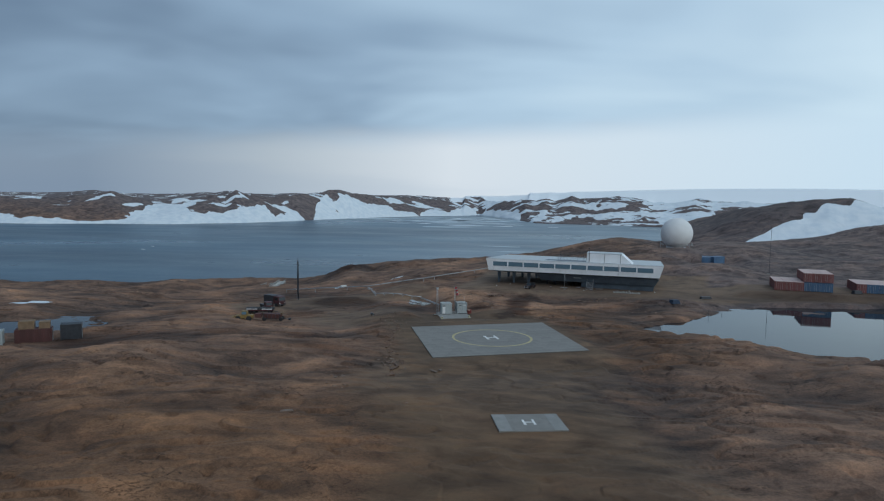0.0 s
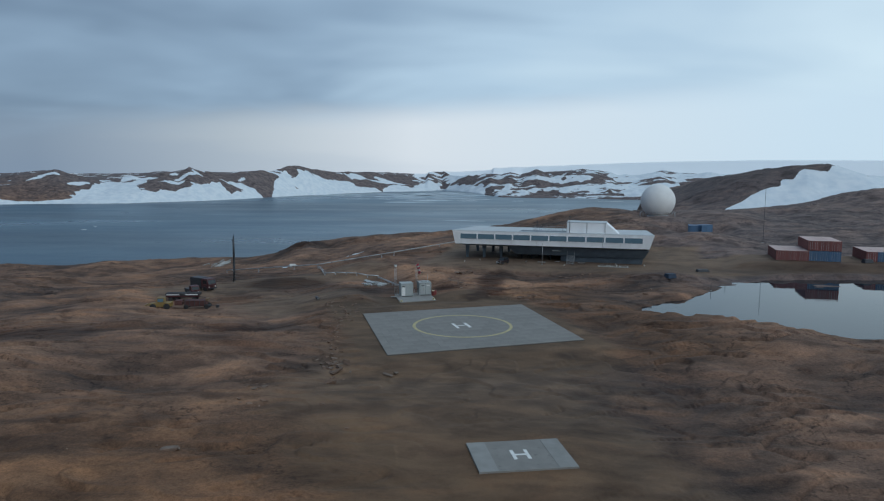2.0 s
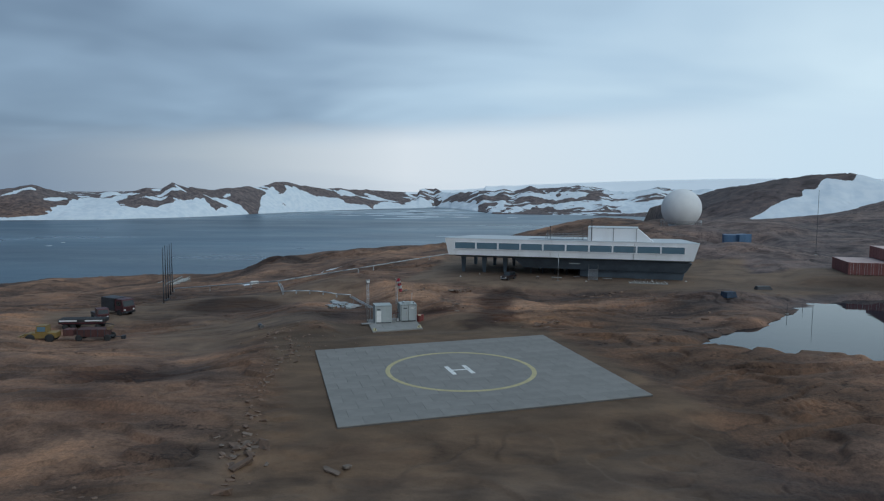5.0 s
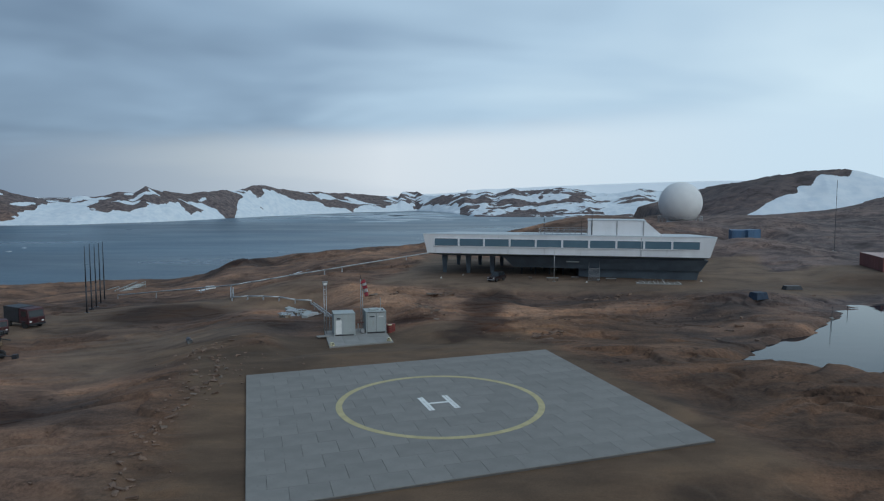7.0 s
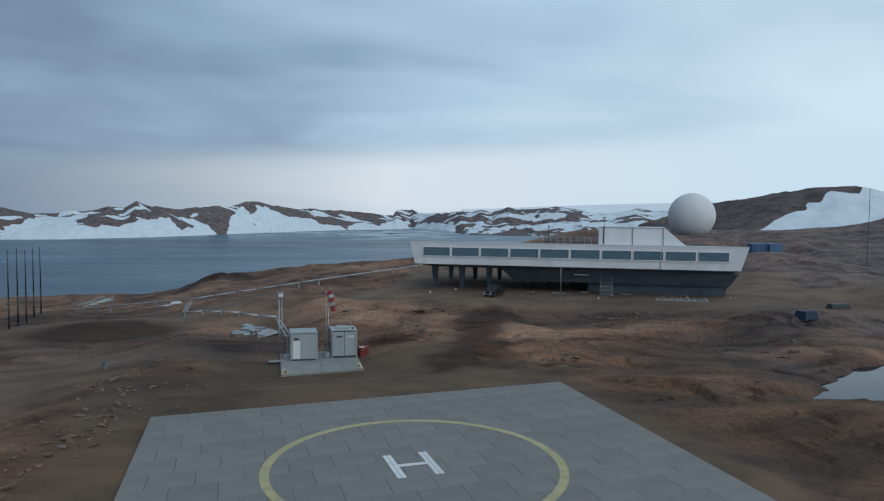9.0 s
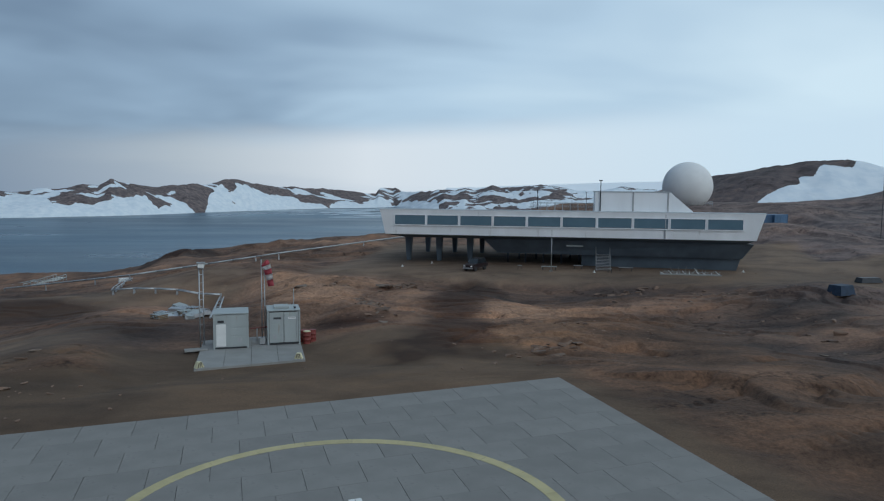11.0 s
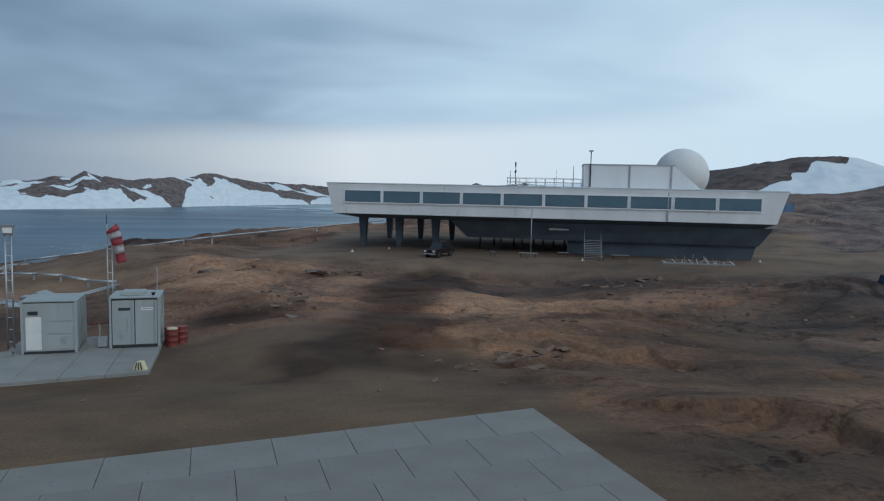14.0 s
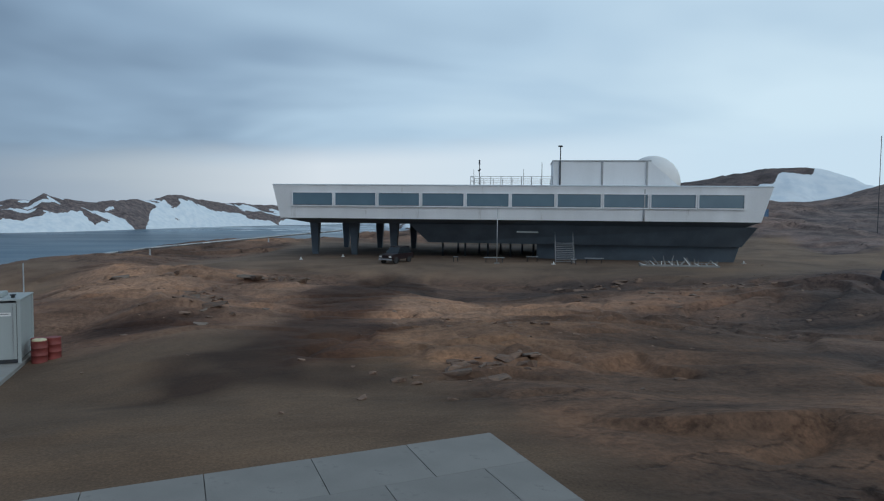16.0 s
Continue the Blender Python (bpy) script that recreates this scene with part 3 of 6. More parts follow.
def height(x, y, detail=True):
    x, y = np.asarray(x, float), np.asarray(y, float)
    z = 0.55 - 12.5 * sstep((y - 165) / 140) * sstep((20 - x) / 80) - 2.1 * sstep((-9 - x) / 14) * sstep((y - 118) / 34)
    z = z - 3.0 * sstep((-60 - x) / 50) * sstep((y - 200) / 70)
    z = z + 7.1 * sstep((y - 190) / 105) * sstep((x - 25) / 55) + 0.3 * sstep((y - 150) / 150) * sstep((x - 105) / 70)
    z = z + 1.6 * bump(x, y, -28, 82, 26, 34, 20) + 1.0 * bump(x, y, -60, 118, 24, 22) - 2.6 * bump(x, y, -75, 124, 16, 12) - 1.3 * bump(x, y, -43, 161, 13, 13) - 0.8 * bump(x, y, -25, 133, 4.5, 4)
    z = z + 1.3 * bump(x, y, 9, 184, 9, 10, -20) + 0.7 * bump(x, y, 8, 172, 6, 5) + 1.1 * bump(x, y, 40, 178, 13, 8, 10) + 0.3 * bump(x, y, 29, 165, 8, 8) + 0.8 * bump(x, y, 6, 240, 24, 12, 32) - 0.6 * bump(x, y, -10, 219, 9, 7)
    z = z - 1.5 * bump(x, y, -12, 190, 9, 7) + 1.8 * bump(x, y, -44, 207, 9, 13) - 2.1 * bump(x, y, -6.5, 189, 7, 7) - 0.9 * bump(x, y, -7, 176, 6, 7) - 0.7 * bump(x, y, 30, 157, 11, 8) + 1.9 * bump(x, y, 56, 177, 11, 6, 15)
    z = z + 0.5 * bump(x, y, -27, 193, 9, 3.5, 8) - 0.3 * bump(x, y, -26, 184, 7, 3, 8) - 0.6 * bump(x, y, 8.5, 166.5, 3.6, 2.2) - 1.3 * bump(x, y, -78, 203, 15, 17)
    # lower ground behind the station, towards the bay
    shelf = np.interp(x, [-33, -17, 0, 22, 44, 51, 74, 100], [-7.4, -5.8, -4.6, -3.2, 0.6, 2.6, 6.7, 7.6])
    w = sstep((y - 228) / 85) * sstep((x + 62) / 26) * sstep((112 - x) / 22)
    z = z * (1 - w) + shelf * w + 2.2 * bump(x, y, -45, 331, 6, 9) + 2.0 * bump(x, y, -57, 322, 9, 11) - 2.2 * bump(x, y, -34.5, 328, 3.5, 14) + 1.3 * bump(x, y, -27, 319, 5.5, 7) + 1.2 * bump(x, y, -14, 313, 7, 7) + 1.0 * bump(x, y, 1, 307, 7, 7) + 0.7 * bump(x, y, 13, 303, 5, 6)
    z = z + 1.3 * bump(x, y, -17, 205, 17, 15) - 9.0 * sstep((y - 303) / 60) * sstep((x - 84) / 30)
    z = z + 2.6 * (np.abs(fbm(x, y, 10, 3)) * 2 - 0.25) * bump(x, y, -14, 318, 46, 13)
    # the brown ridge before the snow field climbs to the east
    z = z + (8.2 + 0.152 * np.clip(x - 150, 0, 90) + 1.2 * fbm(x, y, 18, 3) - z) * np.exp(-(((y - 318) / 20) ** 2)) * sstep((x - 138) / 22)
    # the hill behind the radome
    crest = np.interp(x, [92, 110, 128, 143, 160, 176, 186, 211, 231, 250, 257, 263, 272, 290, 340, 420], [-30.0, -18.0, -5.0, 3.0, 8.0, 14.5, 18.5, 22.6, 26.6, 27.8, 26.4, 22.8, 20.5, 17.0, 12.0, 8.0])
    back = np.exp(-(((y - 440) / np.where(y < 440, 42, 110)) ** 2))
    z = z + (crest + 2.0 * fbm(x, y, 22, 3) - z) * back * sstep((x - 88) / 45)
    z = z + 0.4 * bump(x, y, 170, 300, 60, 20, 10)
    # pond
    p = pond_depth(x, y)
    shore = sstep((p + 0.35) / 0.5)
    z = z * (1 - shore) + (POND_Z - 0.9) * shore
    gravel, snow, dark = masks(x, y)
    if detail:
        rough = 1 - 0.85 * gravel
        big, mid = humps(x, y)
        calm = np.clip(1 - 0.85 * bump(x, y, -19, 144, 15, 18) - 0.9 * bump(x, y, 29, 155, 13, 11) - 0.9 * bump(x, y, -15, 172, 10, 8) - 0.95 * bump(x, y, 95, 190, 34, 13), 0, 1)
        # whaleback humps with stepped ledges between them
        z = z + rough * (2.7 * calm * big + 0.52 * mid + 0.06 * fbm(x, y, 1.4, 3, 0.6))
        q = (fbm(x * 0.8, y * 1.3, 13, 3, 0.5) + 0.5) * 5
        step = np.floor(q) + sstep((q - np.floor(q) - 0.5) / 0.10 + 0.5)
        some = sstep((fbm(x, y, 11, 2) + 0.02) / 0.16)
        z = z + rough * (0.20 + 0.34 * some) * (step - q)
        # broken ledges on the two outcrops before the station
        crag = np.clip(bump(x, y, 8, 178, 6, 10) + bump(x, y, 31, 172, 11, 8) + bump(x, y, 23, 158, 5, 3) + 0.7 * bump(x, y, 4, 186, 8, 6), 0, 1)
        q = (fbm(x * 0.75 + 40, y * 1.25, 4.2, 3, 0.55) + 0.5) * 4
        step = np.floor(q) + sstep((q - np.floor(q) - 0.5) / 0.12 + 0.5)
        z = z + rough * crag * (0.34 * (step - q) + 0.16 * fbm(x, y, 1.6, 3, 0.6))
        # short open joints along the strike of the rock
        sx, sy = 0.94 * x + 0.34 * y, -0.34 * x + 0.94 * y
        for size, reach, deep, shift in ((9, 0.020, 0.50, 0), (5, 0.030, 0.34, 71)):
            line = np.abs(fbm(sx * 0.45 + shift, sy * 1.5, size, 2))
            z = z - rough * deep * np.exp(-((line / reach) ** 2)) * sstep((fbm(x + shift, y, size * 0.8, 2) - 0.04) / 0.10)
    for at, turn, x0, x1, y0, y1, level in ((PAD_AT, PAD_TURN, -PAD_W / 2, PAD_W / 2, -PAD_D / 2, PAD_D / 2, PAD_Z - 0.15), (SLAB_AT, SLAB_TURN, 0, 7.0, 0, 8.4, -0.15), (HOUSE_AT, HOUSE_TURN, 0, 50, -5, 28, 0.95), ((92.3, 285.5), 0, -5, 5, -5, 5, 6.8), ((95.5, 250.8), 6, -7, 7, -3, 4, 2.9), ((106, 201), -18, -17, 19, -8, 8, 1.9), ((11.0, 83.8), 6, -4.2, 4.2, -3.1, 3.1, 0.7)):
        w = box_mask(x, y, at, turn, x0 - 0.6, x1 + 0.6, y0 - 0.6, y1 + 0.6, 7)
        z = z * (1 - w) + level * w
    w = np.clip(bump(x, y, -92, 147, 17, 9.5, 8) * 1.7 - 0.25, 0, 1)
    z = z * (1 - w) + WEST_Z * w - 0.5 * w
    # the drop to the sea
    c = coast(x) + 14 * fbm(x, y, 60, 3)
    drop = sstep((y - c) / (34 + 0.12 * np.abs(x)))
    z = z * (1 - drop) + (SEA_Z - 8) * drop
    # the land across the bay
    u, crest_far, v, d = far_slope(x, y)
    top = 17.8 + (crest_far - 17.8) * np.clip((y - 72) / 1328, 0.6, 1.3)
    lump = fbm(x * 0.7, y, 60, 4, 0.55)
    body = (top - SEA_Z) * v + sstep(v * 4) * sstep((1.15 - v) * 4) * (8 + 9 * sstep((u - 60) / 90)) * (lump - 0.06 - 0.2 * sstep((u - 20) / 90)) + sstep(v * 6) * 3.0 * fbm(x, y, 18, 3, 0.6)
    body = body - np.where(u < 150, 0.10, 0.03) * np.clip(d - 130 - 170 * sstep((u - 60) / 90), 0, 260)
    far = SEA_Z - 8 + 8.3 * sstep((d + 12) / 14) + np.maximum(body, 0.0)
    over = sstep((d + 40) / 30)
    z = z * (1 - over) + far * over
    # inland ice
    ice = sstep((y + 0.25 * x - 2000) / 700) * sstep((x + 100) / 1500)
    z = z * (1 - ice) + ice * (2 + 40 * sstep((y + 0.35 * x - 1900) / 2600) + 24 * sstep((x - 900) / 1000))
    return z


def ground_z(x, y):
    return float(height(np.array([x]), np.array([y]))[0])


def build_ground():
    ang = np.radians(np.concatenate([np.arange(-180, -43, 4.0), np.arange(-43, -9, 0.13), np.arange(-9, 15, 0.075), np.arange(15, 43, 0.13), np.arange(43, 180.5, 4.0)]))
    rad = np.concatenate([np.arange(0.5, 52, 3.0), np.arange(52, 158, 0.40), np.arange(158, 208, 0.25), np.arange(208, 245, 0.40), np.arange(245, 470, 1.1), np.arange(470, 940, 14), np.arange(940, 1800, 4.0), np.arange(1800, 4800, 75)])
    a, r = np.meshgrid(ang, rad)
    x, y = 8 + r * np.sin(a), -10 + r * np.cos(a)
    z = height(x, y)
    gravel, snow, dark = masks(x, y)
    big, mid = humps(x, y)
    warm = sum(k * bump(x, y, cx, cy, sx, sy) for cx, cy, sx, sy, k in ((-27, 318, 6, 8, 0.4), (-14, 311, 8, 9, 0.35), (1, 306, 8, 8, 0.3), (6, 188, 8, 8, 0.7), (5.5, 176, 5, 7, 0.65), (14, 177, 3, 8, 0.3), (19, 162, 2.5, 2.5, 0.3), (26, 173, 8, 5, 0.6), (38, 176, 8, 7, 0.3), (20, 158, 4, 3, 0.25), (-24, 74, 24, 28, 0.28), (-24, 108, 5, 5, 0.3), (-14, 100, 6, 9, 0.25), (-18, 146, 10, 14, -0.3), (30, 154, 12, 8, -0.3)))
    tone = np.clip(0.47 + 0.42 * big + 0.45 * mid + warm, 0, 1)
    # where haze is put into the rock: far land, hill, eastern slope
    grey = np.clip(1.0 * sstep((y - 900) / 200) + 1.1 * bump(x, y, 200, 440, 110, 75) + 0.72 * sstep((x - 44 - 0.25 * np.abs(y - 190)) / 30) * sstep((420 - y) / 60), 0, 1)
    # lens falloff put into the colour: near ground darker and warmer
    vignette_ochre = sstep((128 - y + 30 * fbm(x, y, 30, 3)) / 50) * sstep((40 - x) / 30)
    # the same tint, weaker, on the gravel round the pad
    vignette_ochre = np.maximum(vignette_ochre, 0.75 * box_mask(x, y, PAD_AT, PAD_TURN, -18, 30, -20, 27, 9))
    rows, cols = x.shape
    me = bpy.data.meshes.new("ground")
    me.vertices.add(rows * cols)
    me.vertices.foreach_set("co", np.stack([x, y, z], -1).ravel().astype(np.float32))
    i = (np.arange(rows - 1)[:, None] * cols + np.arange(cols - 1)[None, :]).ravel()
    quads = np.stack([i, i + cols, i + cols + 1, i + 1], -1).astype(np.int32)
    nq = len(quads)
    me.loops.add(nq * 4)
    me.loops.foreach_set("vertex_index", quads.ravel()[::-1].copy())
    me.polygons.add(nq)
    me.polygons.foreach_set("loop_start", np.arange(0, nq * 4, 4, dtype=np.int32))
    me.polygons.foreach_set("use_smooth", np.ones(nq, bool))
    for name, values in (("gravel", gravel), ("snow", snow), ("dark", dark), ("tone", tone), ("grey", grey), ("vignette_ochre", vignette_ochre)):
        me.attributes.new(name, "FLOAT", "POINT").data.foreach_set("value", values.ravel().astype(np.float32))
    me.update(calc_edges=True)
    me.validate()
    me.materials.append(GROUND)
    return tagged(new("ground", me), "brown weathered rock and dark gravel with snow patches", "ground", kind="structure")


# ---------------------------------------------------------------- building helpers
def box(bm, x0, x1, y0, y1, z0, z1, bevel=0.0):
    c = [bm.verts.new(p) for p in ((x0, y0, z0), (x1, y0, z0), (x1, y1, z0), (x0, y1, z0), (x0, y0, z1), (x1, y0, z1), (x1, y1, z1), (x0, y1, z1))]
    f = [bm.faces.new([c[k] for k in q]) for q in ((0, 3, 2, 1), (4, 5, 6, 7), (0, 1, 5, 4), (1, 2, 6, 5), (2, 3, 7, 6), (3, 0, 4, 7))]
    if bevel:
        bmesh.ops.bevel(bm, geom=list({e for q in f for e in q.edges}), offset=bevel, segments=2, affect="EDGES")
    return c


def hexa(bm, lo, hi, z0, z1):
    """A box whose bottom and top outlines (four points each, counter-clockwise) differ."""
    v = [bm.verts.new((*p, z0)) for p in lo] + [bm.verts.new((*p, z1)) for p in hi]
    for q in ((3, 2, 1, 0), (4, 5, 6, 7), (0, 1, 5, 4), (1, 2, 6, 5), (2, 3, 7, 6), (3, 0, 4, 7)):
        bm.faces.new([v[k] for k in q])
    return v


def prism(bm, outline, y0, y1):
    """An outline in x and z, drawn out along y."""
    a, b2 = [bm.verts.new((x, y0, z)) for x, z in outline], [bm.verts.new((x, y1, z)) for x, z in outline]
    bm.faces.new(a)
    bm.faces.new(b2[::-1])
    k = len(a)
    for j in range(k):
        bm.faces.new([a[j], b2[j], b2[(j + 1) % k], a[(j + 1) % k]])
    bmesh.ops.recalc_face_normals(bm, faces=bm.faces[:])


def rod(bm, p, q, r0, r1=None, sides=8):
    p, q = Vector(p), Vector(q)
    turn = (q - p).to_track_quat("Z", "Y").to_matrix()
    rings = []
    for at, r in ((p, r0), (q, r0 if r1 is None else r1)):
        rings.append([bm.verts.new(at + turn @ Vector((r * math.cos(2 * math.pi * k / sides), r * math.sin(2 * math.pi * k / sides), 0))) for k in range(sides)])
    for k in range(sides):
        f = bm.faces.new([rings[0][k], rings[0][(k + 1) % sides], rings[1][(k + 1) % sides], rings[1][k]])
        f.smooth = sides > 6
    bm.faces.new(rings[0][::-1])
    bm.faces.new(rings[1])


def lathe(bm, profile, sides=24, axis_x=False):
    """Rings of (radius, height) round the z axis, or round x."""
    rings = []
    for r, h in profile:
        ring = []
        for k in range(sides):
            c, s = r * math.cos(2 * math.pi * k / sides), r * math.sin(2 * math.pi * k / sides)
            ring.append(bm.verts.new((h, c, s) if axis_x else (c, s, h)))
        rings.append(ring)
    for a, b2 in zip(rings[:-1], rings[1:]):
        for k in range(sides):
            bm.faces.new([a[k], a[(k + 1) % sides], b2[(k + 1) % sides], b2[k]]).smooth = True
    bm.faces.new(rings[0][::-1])
    bm.faces.new(rings[-1])
    bmesh.ops.recalc_face_normals(bm, faces=bm.faces[:])


def thing(name, x, y, z, turn, label, category, group="", kind=""):
    ob = new(name)
    ob.empty_display_size = 0.5
    ob.matrix_basis = pose(x, y, z, 0, 0, turn)
    return tagged(ob, label, category, group, kind)


def part(name, bm, material, parent, label="", at=None):
    me = bpy.data.meshes.new(name)
    bm.to_mesh(me)
    bm.free()
    me.materials.append(material)
    ob = new(name, me)
    ob.parent = parent
    if at is not None:
        ob.matrix_basis = at
    return tagged(ob, label)


def mesh_thing(name, bm, material, m, label, category, group="", kind=""):
    me = bpy.data.meshes.new(name)
    bm.to_mesh(me)
    bm.free()
    me.materials.append(material)
    ob = new(name, me)
    ob.matrix_basis = m
    return tagged(ob, label, category, group, kind)


def shaped(fn, *args, **kw):
    bm = bmesh.new()
    fn(bm, *args, **kw)
    return bm


ground = build_ground()


def sheet(name, material, x0, x1, y0, y1, z, label, nx=40, ny=40):
    bm = bmesh.new()
    g = [[bm.verts.new((x0 + (x1 - x0) * i / nx, y0 + (y1 - y0) * j / ny, z)) for j in range(ny + 1)] for i in range(nx + 1)]
    for i in range(nx):
        for j in range(ny):
            bm.faces.new([g[i][j], g[i + 1][j], g[i + 1][j + 1], g[i][j + 1]])
    return mesh_thing(name, bm, material, Matrix(), label, "water", kind="structure")


sheet("water", SEA, -4000, 2500, 150, 2300, SEA_Z, "grey-blue rippled sea water in the bay")


def pond():
    bm = bmesh.new()
    grid = {}
    for i in range(30, 126):
        for j in range(112, 184):
            if float(pond_depth(np.array([i + 0.5]), np.array([j + 0.5]))[0]) > -0.75:
                q = []
                for a, b2 in ((i, j), (i + 1, j), (i + 1, j + 1), (i, j + 1)):
                    if (a, b2) not in grid:
                        grid[a, b2] = bm.verts.new((a, b2, POND_Z))
                    q.append(grid[a, b2])
                bm.faces.new(q)
    return mesh_thing("pond", bm, POND, Matrix(), "still dark pond reflecting the pale sky", "water", kind="structure")


pond()


# ---------------------------------------------------------------- the station building
def station():
    t = thing("station_building", *HOUSE_AT, 0, HOUSE_TURN, "long white research station on dark tapered legs", "building")
    depth = 27.0
    # white hull: the front stands upright, the ends lean outwards to the top
    bm = bmesh.new()
    lo = [(0.75, 0.25), (49.0, 0.25), (48.2, depth - 1.5), (1.6, depth - 1.5)]
    hi = [(0.0, 0.0), (50.0, 0.0), (49.2, depth), (0.8, depth)]
    v = hexa(bm, lo, hi, 5.07, 8.5)
    for k, z in ((6, 7.3), (7, 7.3)):
        v[k].co.z = z
    part("wall", bm, HULL, t, "white metal cladding")
    roof = bmesh.new()
    v = hexa(roof, [(-0.06, -0.06), (50.06, -0.06), (49.26, depth + 0.06), (0.74, depth + 0.06)], [(0.1, 0.12), (49.9, 0.12), (49.1, depth - 0.1), (0.9, depth - 0.1)], 8.5, 8.6)
    for k, z in ((2, 7.3), (3, 7.3), (6, 7.4), (7, 7.4)):
        v[k].co.z = z
    roof_ob = part("roof", roof, ROOF, t, "pale grey sheet roof")
    # thin dark sheet laid on the roof for the darker deck strip
    deck = bmesh.new()
    v = hexa(deck, [(17.0, 2.2), (28.6, 2.2), (28.6, 8.4), (17.0, 8.4)], [(17.0, 2.2), (28.6, 2.2), (28.6, 8.4), (17.0, 8.4)], 8.46, 8.54)
    for k, z in ((2, 8.18), (3, 8.18), (6, 8.27), (7, 8.27)):
        v[k].co.z = z
    part("walk_mat", deck, DARKHULL, roof_ob, "darker strip of the roof deck")
    # tapered underside
    part("underside", shaped(hexa, [(3.4, 2.0), (47.8, 1.2), (47.0, depth - 3), (4.0, depth - 3)], [(0.77, 0.27), (48.98, 0.27), (48.18, depth - 1.52), (1.62, depth - 1.52)], 4.55, 5.066), DARKHULL, t, "dark grey soffit")
    # window band
    for k in range(10):
        x0 = 2.14 + 4.546 * k
        x1 = x0 + 4.25
        w = bmesh.new()
        f = 0.09
        for a in ((x0 - f, x1 + f, 6.30, 6.42), (x0 - f, x1 + f, 7.70, 7.79), (x0 - f, x0 + 0.02, 6.42, 7.70), (x1 - 0.02, x1 + f, 6.42, 7.70)):
            box(w, a[0], a[1], -0.03, 0.30, a[2], a[3])
        win = part("window", w, HULL, t)
        pane = bmesh.new()
        box(pane, x0 + 0.02, x1 - 0.02, 0.055, 0.085, 6.42, 7.70)
        part("pane", pane, GLASS, win, "dark tinted glass")
        box_bm = bmesh.new()
        box(box_bm, x0 + 0.02, x1 - 0.02, -0.012, 0.05, 6.424, 6.47)
        part("sill", box_bm, DARKMETAL, win, "dark sill")
    for x in (37.9,):
        j = bmesh.new()
        box(j, x - 0.05, x + 0.05, 0.02, 0.26, 5.07, 8.5)
        part("downpipe", j, STEEL, t, "grey vertical pipe")
    # penthouse on the roof
    p = bmesh.new()
    prism(p, [(29.0, 8.4), (41.7, 8.4), (38.6, 11.05), (29.0, 11.05)], 1.6, 7.6)
    pent = part("penthouse", p, HULL, t, "white rooftop plant room with one sloping end")
    cap = bmesh.new()
    box(cap, 28.92, 38.7, 1.52, 7.68, 11.05, 11.17)
    part("coping", cap, ROOF, pent)
    for x in (29.7, 33.9, 38.3):
        j = bmesh.new()
        box(j, x - 0.09, x + 0.09, 1.52, 1.6, 8.5, 11.05)
        part("joint_strip", j, STEEL, pent)
    # deck rail on the roof
    rail = bmesh.new()
    for h in (9.05, 9.5):
        rod(rail, (20.6, 1.4, h), (28.95, 1.4, h), 0.025, sides=6)
        rod(rail, (20.6, 1.4, h), (20.6, 7.0, h), 0.025, sides=6)
        rod(rail, (20.6, 7.0, h), (28.95, 7.0, h), 0.025, sides=6)
    for k in range(9):
        rod(rail, (20.6 + 1.04 * k, 1.4, 8.35), (20.6 + 1.04 * k, 1.4, 9.52), 0.03, sides=6)
        rod(rail, (20.6 + 1.04 * k, 7.0, 8.05), (20.6 + 1.04 * k, 7.0, 9.52), 0.03, sides=6)
    part("roof_rail", rail, STEEL, t, "thin grey steel railing")
    for x, y, top, r in ((21.4, 3.0, 11.3, 0.045), (20.8, 3.2, 10.3, 0.03), (26.0, 5.5, 10.5, 0.02), (27.9, 3.0, 11.0, 0.035), (29.7, 1.4, 12.5, 0.06)):
        a = bmesh.new()
        rod(a, (x, y, 8.0), (x, y, top), r, r * 0.8, 6)
        if top > 12:
            rod(a, (x, y, top), (x, y, top + 0.12), 0.24, 0.24, 10)
        if x == 21.4:
            rod(a, (x - 0.1, y, top - 1.2), (x + 0.1, y, top - 0.95), 0.1, 0.1, 6)
            rod(a, (x, y, top - 0.5), (x, y, top), 0.08, 0.08, 6)
        part("antenna", a, DARKMETAL, t, "slim dark rooftop antenna")
    # dark lower storey, set back under the band
    low = bmesh.new()
    hexa(low, [(16.0, 3.4), (47.8, 2.2), (46.0, depth - 4), (17.0, depth - 4)], [(14.2, 1.6), (48.9, 0.9), (47.6, depth - 3), (15.0, depth - 3)], 2.55, 4.56)
    part("lower_storey", low, DARKHULL, t, "dark grey recessed lower storey")
    base = bmesh.new()
    hexa(base, [(27.5, 4.6), (47.2, 3.4), (45.0, depth - 5), (29.0, depth - 5)], [(27.5, 4.0), (47.7, 2.6), (45.5, depth - 4.5), (29.0, depth - 4.5)], 0.2, 2.56)
    part("plinth", base, DARKHULL, t, "dark base storey")
    for k in range(9):
        q = bmesh.new()
        rod(q, (17.2 + 1.25 * k, 6.5 + (k % 2) * 5, 0.3), (17.2 + 1.25 * k, 6.5 + (k % 2) * 5, 2.7), 0.12, sides=8)
        part("post", q, DARKMETAL, t)
    for x in (2.8, 7.3, 11.8):
        for y in (6.0, 20.0):
            leg = bmesh.new()
            hexa(leg, [(x - 0.26, y - 0.26), (x + 0.26, y - 0.26), (x + 0.26, y + 0.26), (x - 0.26, y + 0.26)], [(x - 0.5, y - 0.5), (x + 0.5, y - 0.5), (x + 0.5, y + 0.5), (x - 0.5, y + 0.5)], 0.5, 4.6)
            part("leg", leg, DARKHULL, t, "dark tapered support leg")
    vent = bmesh.new()
